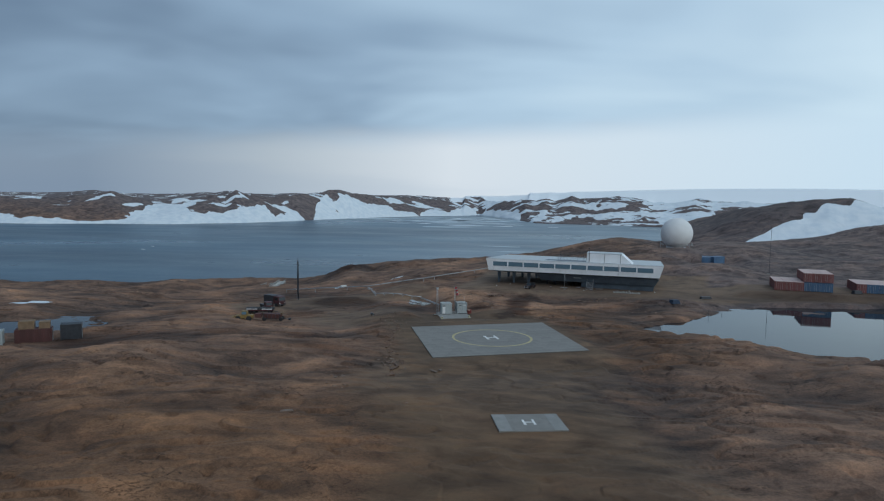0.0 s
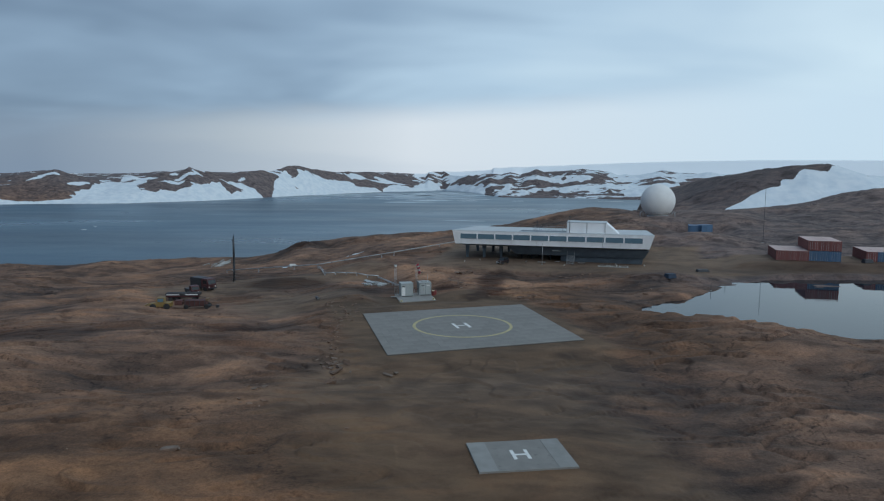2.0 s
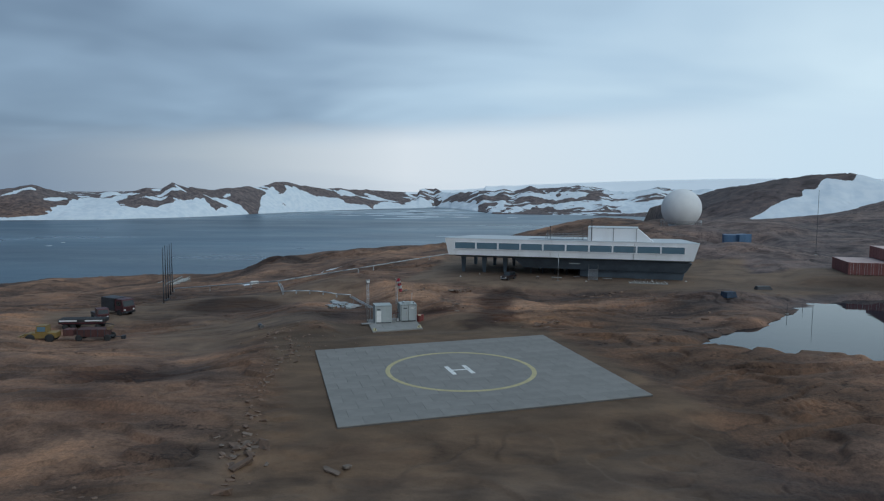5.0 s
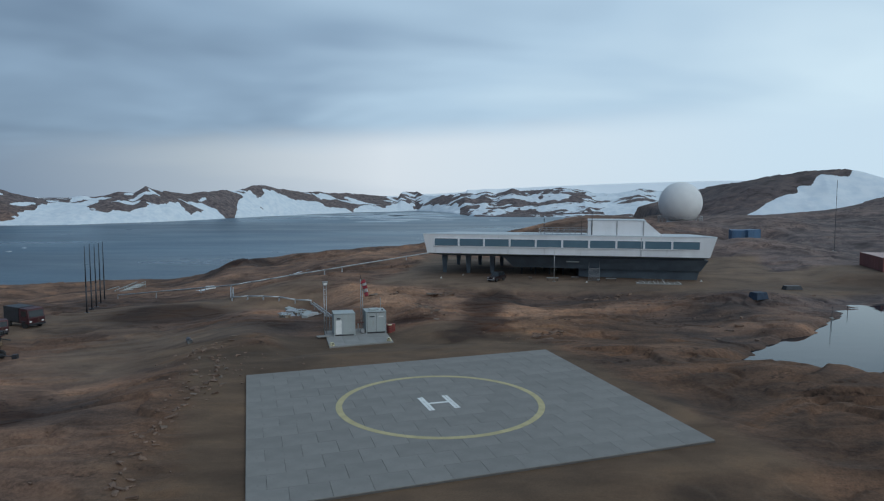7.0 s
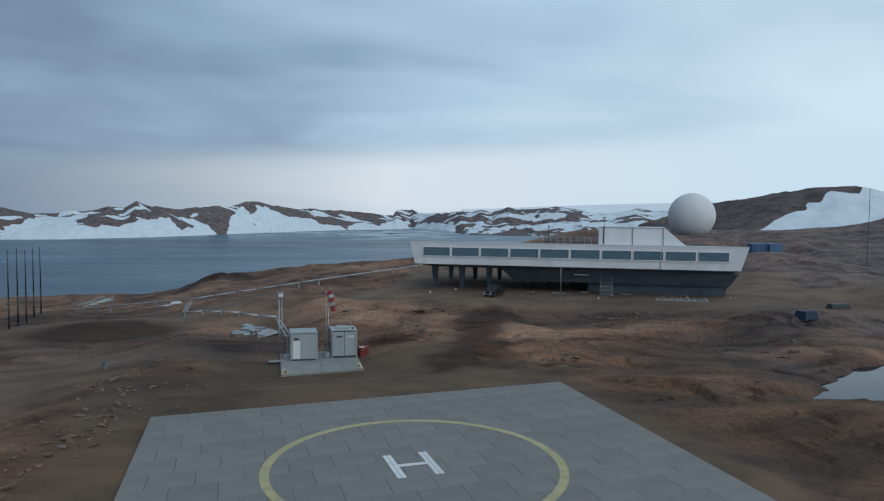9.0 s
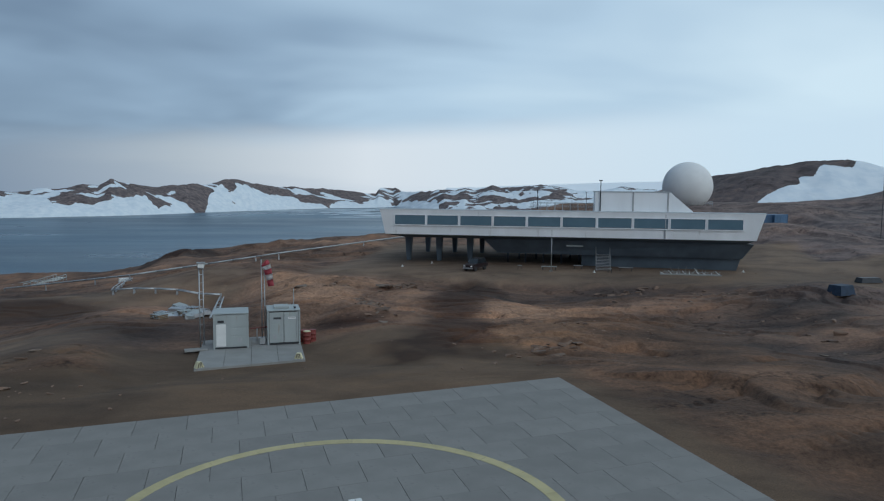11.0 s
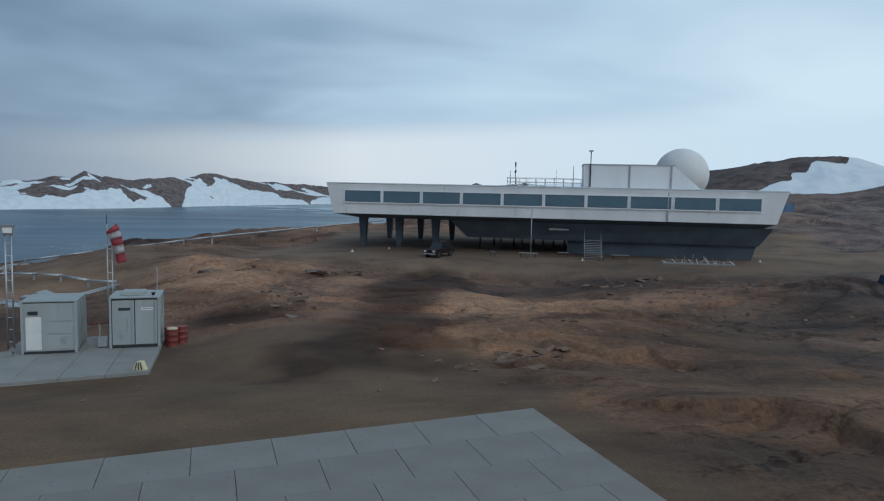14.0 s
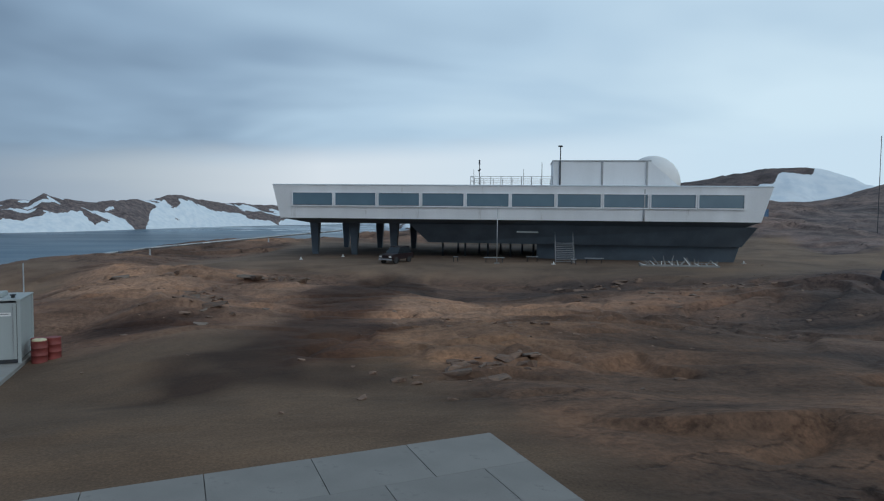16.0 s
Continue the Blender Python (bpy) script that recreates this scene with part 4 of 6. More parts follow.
    box(vent, 25.4, 27.6, 1.95, 2.2, 3.72, 3.98)
    part("vent", vent, BOX_WHITE, t, "pale vent strip")
    return t


house = station()


def house_point(x, y, z=0.0):
    return pose(*HOUSE_AT, 0, 0, 0, HOUSE_TURN) @ Vector((x, y, z))


# ---------------------------------------------------------------- helipad
def pad_xy(x, y):
    """The pad is not quite square: its sides lean a little."""
    a, b2 = radians(2.1), radians(2.4)
    return x * math.cos(a) + y * math.sin(b2), x * math.sin(a) + y * math.cos(b2)


def pad_block(bm, x0, x1, y0, y1, z0, z1):
    outline = [pad_xy(*p) for p in ((x0, y0), (x1, y0), (x1, y1), (x0, y1))]
    hexa(bm, outline, outline, z0, z1)


def helipad():
    t = thing("helipad", *PAD_AT, PAD_Z, PAD_TURN, "large square helipad of grey concrete pavers with painted landing circle", "helipad")
    bed = bmesh.new()
    pad_block(bed, -PAD_W / 2, PAD_W / 2, -PAD_D / 2, PAD_D / 2, -0.30, -0.05)
    part("bed", bed, BED, t, "dark joint sand")
    for k in range(24):
        ring = bmesh.new()
        a0, a1 = 2 * math.pi * (k + 0.003) / 24, 2 * math.pi * (k + 0.997) / 24
        outline = [(r, a0 + (a1 - a0) * q / 5) for r, qs in ((7.10, range(6)), (7.56, range(5, -1, -1))) for q in qs]
        lo, hi = ([ring.verts.new((r * math.cos(a) - 0.38, r * math.sin(a) + 0.1, z)) for r, a in outline] for z in (0.002, 0.008))
        ring.faces.new(hi[::-1])
        ring.faces.new(lo)
        for q in range(12):
            ring.faces.new([lo[q], hi[q], hi[(q + 1) % 12], lo[(q + 1) % 12]])
        bmesh.ops.recalc_face_normals(ring, faces=ring.faces[:])
        part("landing_circle", ring, YELLOW_LINE, t, "worn yellow painted arc of the circle")
    for x in (-0.95, 0.95):
        for dx in (-0.115, 0.115):
            b2 = bmesh.new()
            box(b2, x - 0.5 + dx - 0.105, x - 0.5 + dx + 0.105, -1.4, 1.8, 0.001, 0.008)
            part("letter_bar", b2, WHITE_LINE, t, "white painted bar of the letter H")
    b2 = bmesh.new()
    box(b2, -1.228, 0.228, 0.04, 0.36, 0.001, 0.008)
    part("letter_bar", b2, WHITE_LINE, t, "white painted bar of the letter H")
    return t


pad = helipad()


def small_pad():
    x, y, turn = 11.0, 83.8, 6.0
    z = ground_z(x, y) + 0.14
    t = thing("small_landing_pad", x, y, z, turn, "small grey concrete landing pad with a white letter", "helipad")
    part("slab", shaped(box, -4.1, 4.1, -3.0, 3.0, -0.6, 0.0), CONCRETE, t)
    for x0, x1 in ((-4.08, -2.5), (2.5, 4.08)):
        part("end_panel", shaped(box, x0, x1, -2.98, 2.98, 0.0, 0.02), SLAB, t, "paler end panel")
    for a in ((-0.75, -0.45, -0.95, 0.95), (0.45, 0.75, -0.95, 0.95), (-0.45, 0.45, -0.14, 0.14)):
        part("letter_bar", shaped(box, *a, 0.004, 0.01), WHITE_LINE, t, "white painted bar of the letter H")


small_pad()


# ---------------------------------------------------------------- radome
def radome():
    x, y = 92.3, 285.5
    z = ground_z(x, y)
    t = thing("radome", x, y, z, 0, "large white spherical radome on a ring base", "radome")
    r = 6.25
    zc = 18.7 - r - z
    prof = []
    for k in range(25):
        a = math.radians(-54 + (144 - 1.5) * k / 24)
        prof.append((r * math.cos(a), zc + r * math.sin(a)))
    part("dome", shaped(lathe, prof, 48), RADOME, t, "white fabric-panel dome")
    part("base_ring", shaped(lathe, [(3.75, -1.5), (3.75, zc - 5.0)], 32), STEEL, t, "pale steel base ring")
    rail = bmesh.new()
    for k in range(20):
        a = 2 * math.pi * k / 20
        rod(rail, (6.3 * math.cos(a), 6.3 * math.sin(a), -1.2), (6.3 * math.cos(a), 6.3 * math.sin(a), zc - 3.9), 0.05, sides=5)
        b2 = 2 * math.pi * (k + 1) / 20
        for h in (zc - 3.9, zc - 4.4):
            rod(rail, (6.3 * math.cos(a), 6.3 * math.sin(a), h), (6.3 * math.cos(b2), 6.3 * math.sin(b2), h), 0.05, sides=5)
    part("walkway_rail", rail, STEEL, t, "pale railing round the base")


radome()


# ---------------------------------------------------------------- containers
def corrugated(bm, x0, x1, y0, y1, z0, z1, pitch=0.28, depth=0.035):
    """One closed shell whose long sides fold in and out like sheet steel."""
    n = max(2, int((x1 - x0) / (pitch / 2)))
    line = [(x0 + (x1 - x0) * k / n, depth if k % 2 else 0.0) for k in range(n + 1)]
    ring = [(x, y0 + d) for x, d in line] + [(x, y1 - d) for x, d in reversed(line)]
    lo, hi = ([bm.verts.new((x, y, z)) for x, y in ring] for z in (z0, z1))
    bm.faces.new(lo[::-1])
    bm.faces.new(hi)
    k = len(lo)
    for j in range(k):
        bm.faces.new([lo[j], lo[(j + 1) % k], hi[(j + 1) % k], hi[j]])


def container(x, y, turn, length, paint, label, group="", z=None, roof=None, width=2.44, tall=2.59):
    z = ground_z(x, y) - 0.03 if z is None else z
    t = thing("shipping_container", x, y, z, turn, label, "container", group)
    w, l = width / 2, length / 2
    part("body", shaped(corrugated, -l + 0.08, l - 0.08, -w + 0.03, w - 0.03, 0.10, tall - 0.07), paint, t)
    for sx in (-1, 1):
        for sy in (-1, 1):
            part("corner_post", shaped(box, sx * (l - 0.08) - 0.08, sx * (l - 0.08) + 0.08, sy * (w - 0.08) - 0.083, sy * (w - 0.08) + 0.083, 0, tall), paint, t)
    part("roof", shaped(box, -l + 0.165, l - 0.165, -w + 0.02, w - 0.02, tall - 0.069, tall - 0.02), roof or paint, t)
    for s in (-1, 1):
        d = shaped(box, l - 0.078, l - 0.02, s * w * 0.46 - w * 0.43, s * w * 0.46 + w * 0.43, 0.16, tall - 0.12)
        door = part("door", d, paint, t)
        for q in (0.28, 0.64):
            part("lock_bar", shaped(rod, (l - 0.005, s * w * q, 0.15), (l - 0.005, s * w * q, tall - 0.12), 0.022, sides=6), STEEL, door)
    return t


container(91.4, 249.2, 70, 6.06, BLUE, "blue shipping container seen end-on on the slope", "blue containers", tall=3.7, width=3.0)
container(95.2, 250.6, 34, 6.06, BLUE, "blue shipping container lying across the slope", "blue containers", tall=3.7, width=3.0)
for k in (-1, 0, 1):
    dx, dy = 2.5 * k * math.cos(radians(-18)), 2.5 * k * math.sin(radians(-18))
    container(98.0 + dx, 203.6 + dy, -108, 12.19, RED, "long faded red container with pale weathered roof", "red yard containers", z=1.86, roof=PALE_ROOF)
    container(105.1 + dx, 201.9 + dy, -108, 12.19, BLUE, "long blue container in the lower row of a stack", "stacked yard containers", z=1.86)
    container(105.1 + dx, 201.9 + dy, -108, 12.19, RED, "long red container with pale roof stacked on a blue one", "stacked yard containers", z=4.45, roof=PALE_ROOF)
for k in (-1, 0, 1, 2):
    dx, dy = 2.5 * k * math.cos(radians(-18)), 2.5 * k * math.sin(radians(-18))
    container(119.2 + dx, 200.6 + dy, -108, 12.19, RED if k < 0 else BLUE, "long red container with pale roof in the yard" if k < 0 else "long blue container with pale roof in the yard", "yard containers", z=1.86, roof=PALE_ROOF)
container(-75.4, 129.0, 25, 6.06, RUST, "dark red container below wooden crates", "storage by the west pond")
container(-80.2, 122.0, 25, 6.06, BOX_WHITE, "white container beside a red one", "storage by the west pond")


def crate(x, y, z, turn, l, w, h):
    t = thing("wooden_crate", x, y, z, turn, "raw yellow timber crate stacked on a container", "crate", "timber crates")
    part("panel", shaped(box, -l / 2 + 0.03, l / 2 - 0.03, -w / 2 + 0.03, w / 2 - 0.03, 0.02, h - 0.02), TIMBER, t)
    for sx in (-1, 0, 1):
        for sy in (-1, 1):
            part("batten", shaped(box, sx * (l / 2 - 0.06) - 0.06, sx * (l / 2 - 0.06) + 0.06, sy * (w / 2 - 0.005) - 0.025, sy * (w / 2 - 0.005) + 0.025, 0, h), TIMBER, t)
    for sy in (-1, 1):
        for hz in (0.08, h - 0.08):
            part("rail", shaped(box, -l / 2, l / 2, sy * (w / 2 - 0.004) - 0.03, sy * (w / 2 - 0.004) + 0.03, hz - 0.06, hz + 0.06), TIMBER, t)


west_z = ground_z(-75.4, 129.0) - 0.03
crate(-76.4, 128.5, west_z + 2.59, 25, 2.6, 2.0, 1.5)
container(-69.6, 131.2, 25, 3.6, DARKMETAL, "short dark steel container beside a red one", "storage by the west pond", tall=2.9)
crate(-73.8, 129.8, west_z + 2.59, 25, 1.8, 1.9, 1.2)


# ---------------------------------------------------------------- shelters on the small slab
def slab_point(x, y, z=0.0):
    return pose(*SLAB_AT, 0, 0, 0, SLAB_TURN) @ Vector((x, y, z))


def shelter_slab():
    t = thing("equipment_slab", *SLAB_AT, 0, SLAB_TURN, "pale concrete slab under two white equipment shelters", "slab")
    for k in range(4):
        x0, x1 = 1.75 * k + 0.01, 1.75 * (k + 1) - 0.01
        outline = [(x0, 0), (x1, 0), (x1 + 1.3, 8.4), (x0 + 1.3, 8.4)]
        part("concrete_bay", shaped(hexa, outline, outline, -0.6, 0.0), SLAB, t)
    for x, y, turn in ((0.35, 0.35, 25), (6.65, 0.45, -25)):
        p = slab_point(x, y)
        m = thing("corner_marker", p.x, p.y, 0, SLAB_TURN + turn, "small yellow wedge marker with black stripes", "marker", "slab corner markers")
        part("wedge", shaped(prism, [(-0.28, 0.0), (0.28, 0.0), (0.12, 0.36), (-0.12, 0.36)], -0.16, 0.16), MARKER, m)
        for k in (-0.12, 0.02, 0.16):
            part("stripe", shaped(prism, [(k - 0.06, 0.02), (k, 0.02), (k * 0.5 + 0.01, 0.35), (k * 0.5 - 0.03, 0.35)], -0.168, -0.161), BLACK, m, "black stripe")
    p = slab_point(0.55, 5.3)
    mesh_thing("plank_step", shaped(box, -0.75, 0.75, -0.35, 0.35, 0, 0.1, 0.01), SLAB, pose(p.x, p.y, 0.0, 0, 0, SLAB_TURN), "flat pale step plate beside the slab", "step")


shelter_slab()


def shelter(x, y, w, d, h, label, two_doors):
    t = thing("equipment_shelter", x, y, 0.0, 10, label, "shelter", "equipment shelters")
    part("body", shaped(box, 0.05, w - 0.05, 0.05, d - 0.05, 0.12, h - 0.05), BOX_WHITE, t)
    for sx in (0, w - 0.12):
        for sy in (0, d - 0.12):
            part("corner_post", shaped(box, sx, sx + 0.12, sy, sy + 0.12, 0, h), BOX_WHITE, t)
    part("roof", shaped(box, -0.02, w + 0.02, -0.02, d + 0.02, h, h + 0.06, 0.015), BOX_WHITE, t)
    part("bottom_rail", shaped(box, 0.12, w - 0.12, 0.0, d, 0.03, 0.12), DARKMETAL, t, "dark bottom rail")
    for k in (0.35, w - 0.55):
        part("fork_pocket", shaped(box, k, k + 0.24, -0.006, 0.05, 0.035, 0.115), BLACK, t)
    if two_doors:
        for k, x0 in enumerate((0.14, w / 2 + 0.02)):
            x1 = x0 + w / 2 - 0.16
            door = part("door", shaped(box, x0, x1, 0.005, 0.049, 0.16, h - 0.08, 0.01), BOX_WHITE, t, "white shelter door")
            for a in ((x0 - 0.035, x0 - 0.002, 0.13, h - 0.05), (x1 + 0.002, x1 + 0.03, 0.13, h - 0.05), (x0 - 0.002, x1 + 0.002, h - 0.079, h - 0.045), (x0 - 0.002, x1 + 0.002, 0.125, 0.158)):
                part("gasket", shaped(box, a[0], a[1], 0.0, 0.049, a[2], a[3]), BLACK, door, "black door seal")
            part("lock_bar", shaped(rod, (x1 - 0.12, -0.02, 0.2), (x1 - 0.12, -0.02, h - 0.12), 0.018, sides=6), STEEL, door)
            part("notice", shaped(box, x0 + 0.28, x0 + 0.82, -0.004, 0.004, 1.86, 2.0), DARKMETAL if k == 0 else WHITE_LINE, door, "small sign plate")
            if k == 0:
                part("vent_grille", shaped(box, x0 + 0.25, x0 + 0.5, -0.006, 0.004, 0.45, 0.75), STEEL, door, "grey vent grille")
                for hz in (1.45, 0.9):
                    part("panel_edge", shaped(box, x0 + 0.05, x1 - 0.05, -0.012, 0.004, hz, hz + 0.04), BOX_WHITE, door)
            else:
                part("notice_line", shaped(box, x0 + 0.34, x0 + 0.76, -0.007, -0.0045, 1.93, 1.95), BLACK, door)
        part("seal", shaped(box, w / 2 - 0.012, w / 2 + 0.012, -0.004, 0.049, 0.14, h - 0.06), BLACK, t, "black door seal")
        part("roof_unit", shaped(box, 0.5, w - 0.75, 0.6, 1.7, h + 0.06, h + 0.24, 0.03), BOX_WHITE, t, "flat white rooftop unit")
        part("roof_vent", shaped(lathe, [(0.07, h + 0.06), (0.07, h + 0.14), (0.11, h + 0.15), (0.11, h + 0.2)], 12), DARKMETAL, t, "small dark vent", pose(w - 0.35, 0.6, 0))
        part("whip_mast", shaped(rod, (w - 0.3, d - 0.2, h), (w - 0.3, d - 0.2, h + 1.3), 0.03, sides=6), STEEL, t, "thin rooftop pole")
    else:
        door = part("door", shaped(box, 0.2, 0.85, 0.005, 0.049, 0.18, 1.75, 0.01), WHITE_LINE, t, "plain white entrance door")
        part("notice", shaped(box, 0.3, 0.72, -0.004, 0.045, 1.86, 2.02), DARKMETAL, t, "dark name plate")
        for x0, x1, z0, z1 in ((1.15, w - 0.18, 0.2, 0.85), (1.15, w - 0.18, 0.95, 1.45), (1.15, w - 0.18, 1.55, h - 0.15)):
            part("panel", shaped(box, x0, x1, 0.012, 0.049, z0, z1, 0.01), BOX_WHITE, t)
        part("vent_grille", shaped(box, w - 0.75, w - 0.45, 0.004, 0.03, 0.45, 0.75), STEEL, t, "grey vent grille")
        for k in range(3):
            part("side_bar", shaped(box, w - 0.06, w - 0.02, 0.3 + 0.7 * k, 0.36 + 0.7 * k, 0.2, h - 0.1), STEEL, t)
    return t


shelter(-0.42, 160.35, 2.38, 2.45, 2.45, "white insulated equipment shelter with a single door", False)
shelter(3.12, 161.5, 2.32, 2.45, 2.45, "white equipment shelter with double doors and roof unit", True)
p = slab_point(5.1, 5.6)
cab = thing("cable_cabinet", p.x, p.y, 0.0, SLAB_TURN, "small grey cabinet between the shelters", "cabinet")
part("body", shaped(box, -0.2, 0.2, -0.15, 0.15, 0.05, 0.5, 0.01), STEEL, cab)
part("plinth", shaped(box, -0.18, 0.18, -0.13, 0.13, 0.0, 0.05), DARKMETAL, cab)
p = slab_point(4.95, 6.9)
pipe = thing("cross_pipe", p.x, p.y, 0.0, SLAB_TURN, "rusty pipe bridging the gap between the shelters", "pipe")
part("pipe", shaped(rod, (-0.5, 0, 0.95), (0.75, 0, 1.0), 0.05, sides=8), RED, pipe)
part("stand", shaped(box, -0.04, 0.04, -0.04, 0.04, 0.0, 0.93), STEEL, pipe)

for k, (x, y) in enumerate(((8.30, 5.35), (8.78, 5.72), (8.25, 6.0))):
    p = slab_point(x, y)
    d = thing("fuel_drum", p.x, p.y, ground_z(p.x, p.y) - 0.02, 0, "red steel drum standing beside the white shelter", "drum", "red drums")
    part("barrel", shaped(lathe, [(0.29, 0), (0.3, 0.02), (0.29, 0.05), (0.29, 0.3), (0.305, 0.31), (0.29, 0.33), (0.29, 0.6), (0.305, 0.61), (0.29, 0.63), (0.29, 0.86), (0.3, 0.88), (0.28, 0.89)], 20), ORANGE_DRUM, d)
    if k == 0:
        part("lid", shaped(lathe, [(0.27, 0.885), (0.27, 0.93), (0.2, 0.96)], 20), MARKER, d, "pale yellow lid")


def flood_mast():
    p = Vector((-1.5, 161.8, 0))
    g = ground_z(p.x, p.y) - 0.05
    t = thing("floodlight_mast", p.x, p.y, g, SLAB_TURN, "grey twin-pole mast carrying a floodlight", "floodlight")
    for x in (-0.13, 0.13):
        part("pole", shaped(rod, (x, 0, 0), (x, 0, 5.5 - g), 0.045, 0.04, 8), STEEL, t)
    for k in range(9):
        part("rung", shaped(rod, (-0.13, 0, 0.5 + 0.6 * k), (0.13, 0, 0.5 + 0.6 * k), 0.018, sides=6), STEEL, t)
    lamp = part("lamp_housing", shaped(hexa, [(-0.2, -0.12), (0.2, -0.12), (0.2, 0.12), (-0.2, 0.12)], [(-0.3, -0.2), (0.3, -0.2), (0.3, 0.14), (-0.3, 0.14)], 5.5 - g, 5.98 - g), STEEL, t, "grey lamp housing")
    part("lens", shaped(box, -0.2, 0.2, -0.2, -0.17, 5.6 - g, 5.85 - g), WHITE_LINE, lamp, "pale lamp glass")


flood_mast()


def windsock():
    p = Vector((2.45, 163.5, 0))
    t = thing("windsock", p.x, p.y, -0.1, SLAB_TURN, "red and white striped windsock drooping from a twin-pole mast", "windsock")
    for x in (0.0, 0.22):
        part("pole", shaped(rod, (x, 0, 0), (x, 0, 5.2 if x else 6.1), 0.04, 0.035, 8), STEEL, t)
    for k in range(8):
        part("rung", shaped(rod, (0, 0, 0.6 + 0.6 * k), (0.22, 0, 0.6 + 0.6 * k), 0.015, sides=6), STEEL, t)
    part("tip", shaped(rod, (0, 0, 6.1), (0, 0, 6.6), 0.025, 0.015, 6), DARKMETAL, t, "dark lightning tip")
    # five bands of a limp cone
    pts = []
    for k in range(11):
        q = k / 10
        pts.append((Vector((0.2 + 0.46 * q ** 0.8, -0.1 - 0.1 * q, 5.88 + 0.12 * math.sin(q * 2.2) - 1.85 * q ** 1.25)), 0.33 - 0.11 * q))
    sides = 14
    for band in range(5):
        bm = bmesh.new()
        rings = []
        for k in (2 * band, 2 * band + 1, 2 * band + 2):
            c, r = pts[k]
            along = (pts[min(k + 1, 10)][0] - pts[max(k - 1, 0)][0]).to_track_quat("Z", "Y").to_matrix()
            rings.append([bm.verts.new(c + along @ Vector((r * math.cos(2 * math.pi * j / sides) * (1 + 0.1 * math.sin(3 * j + k)), r * math.sin(2 * math.pi * j / sides), 0))) for j in range(sides)])
        for a, b2 in zip(rings[:-1], rings[1:]):
            for j in range(sides):
                bm.faces.new([a[j], a[(j + 1) % sides], b2[(j + 1) % sides], b2[j]]).smooth = True
        bmesh.ops.solidify(bm, geom=bm.faces[:], thickness=0.012)
        part("band", bm, SOCK_WHITE if band % 2 else SOCK_RED, t, "white fabric band" if band % 2 else "red fabric band")


windsock()


# ---------------------------------------------------------------- pipelines
def pipeline(name, pts, lift, gap, label, radius=0.09, twin=False, straight=(), levels=()):
    """A pipe on low trestles along a bent line over the ground."""
    ax, ay = pts[0]
    t = thing(name, ax, ay, 0, 0, label, "pipeline", "pipelines")
    for leg, ((x0, y0), (x1, y1)) in enumerate(zip(pts[:-1], pts[1:])):
        length = math.hypot(x1 - x0, y1 - y0)
        n = max(1, int(length / gap))
        nx, ny = -(y1 - y0) / length, (x1 - x0) / length
        line = []
        for k in range(n + 1):
            x, y = x0 + (x1 - x0) * k / n, y0 + (y1 - y0) * k / n
            line.append((x - ax, y - ay, ground_z(x, y)))
        # smooth the levels so that the run does not follow every hump
        zs = [np.mean([line[j][2] for j in range(max(0, k - 3), min(n, k + 3) + 1)]) for k in range(n + 1)]
        zs = [max(a, b2[2] + 0.2) + lift for a, b2 in zip(zs, line)]
        if leg in straight:
            a, b2 = (levels[leg], levels[leg + 1]) if levels else (zs[0], zs[n])
            zs = [max(a + (b2 - a) * k / n, line[k][2] + 0.25) for k in range(n + 1)]
        for off in ((-0.22, 0.22) if twin else (0.0,)):
            for k in range(n):
                (xa, ya, _), (xb, yb, _) = line[k], line[k + 1]
                part("pipe_length", shaped(rod, (xa + nx * off, ya + ny * off, zs[k]), (xb + nx * off, yb + ny * off, zs[k + 1]), radius, sides=8), STEEL, t)
        for k in range(0, n + 1, 5 if leg in straight else 1):
            x, y, g = line[k]
            part("trestle", shaped(hexa, [(x - 0.12, y - 0.12), (x + 0.12, y - 0.12), (x + 0.12, y + 0.12), (x - 0.12, y + 0.12)], [(x - 0.07, y - 0.07), (x + 0.07, y - 0.07), (x + 0.07, y + 0.07), (x - 0.07, y + 0.07)], g - 0.2, zs[k] - radius * 0.6), STEEL, t)


pipeline("long_pipeline", [(-56, 246.5), (-23.6, 215), (-3.5, 222), (20, 244)], 0.38, 3.4, "long pale pipeline on low trestles from shore to station", 0.13, False, (0, 1, 2), (-7.6, -1.4, 1.1, 2.6))
pipeline("link_pipeline", [(-23.4, 214.6), (-19.3, 195.8), (-6.4, 192.5)], 0.35, 2.6, "pair of pale pipes leading to the shelters", 0.07, True)
t = thing("riser_pipes", -6.3, 192.4, 0, 0, "pair of pale pipes rising on posts to the shelters", "pipeline", "pipelines")
foot, head = Vector((0, 0, ground_z(-6.3, 192.4) + 0.35)), Vector((5.3, -29.2, 1.75))
for off in (-0.22, 0.22):
    part("pipe_length", shaped(rod, foot + Vector((off, 0, 0)), head + Vector((off, 0, 0)), 0.08, sides=8), STEEL, t)
for q in (0.15, 0.35, 0.55, 0.75, 0.95):
    c = foot.lerp(head, q)
    part("trestle", shaped(rod, (c.x, c.y, ground_z(c.x - 6.3, c.y + 192.4) - 0.2), (c.x, c.y, c.z), 0.05, sides=6), STEEL, t)
    part("crosspiece", shaped(box, c.x - 0.35, c.x + 0.35, c.y - 0.04, c.y + 0.04, c.z - 0.14, c.z - 0.07), STEEL, t)


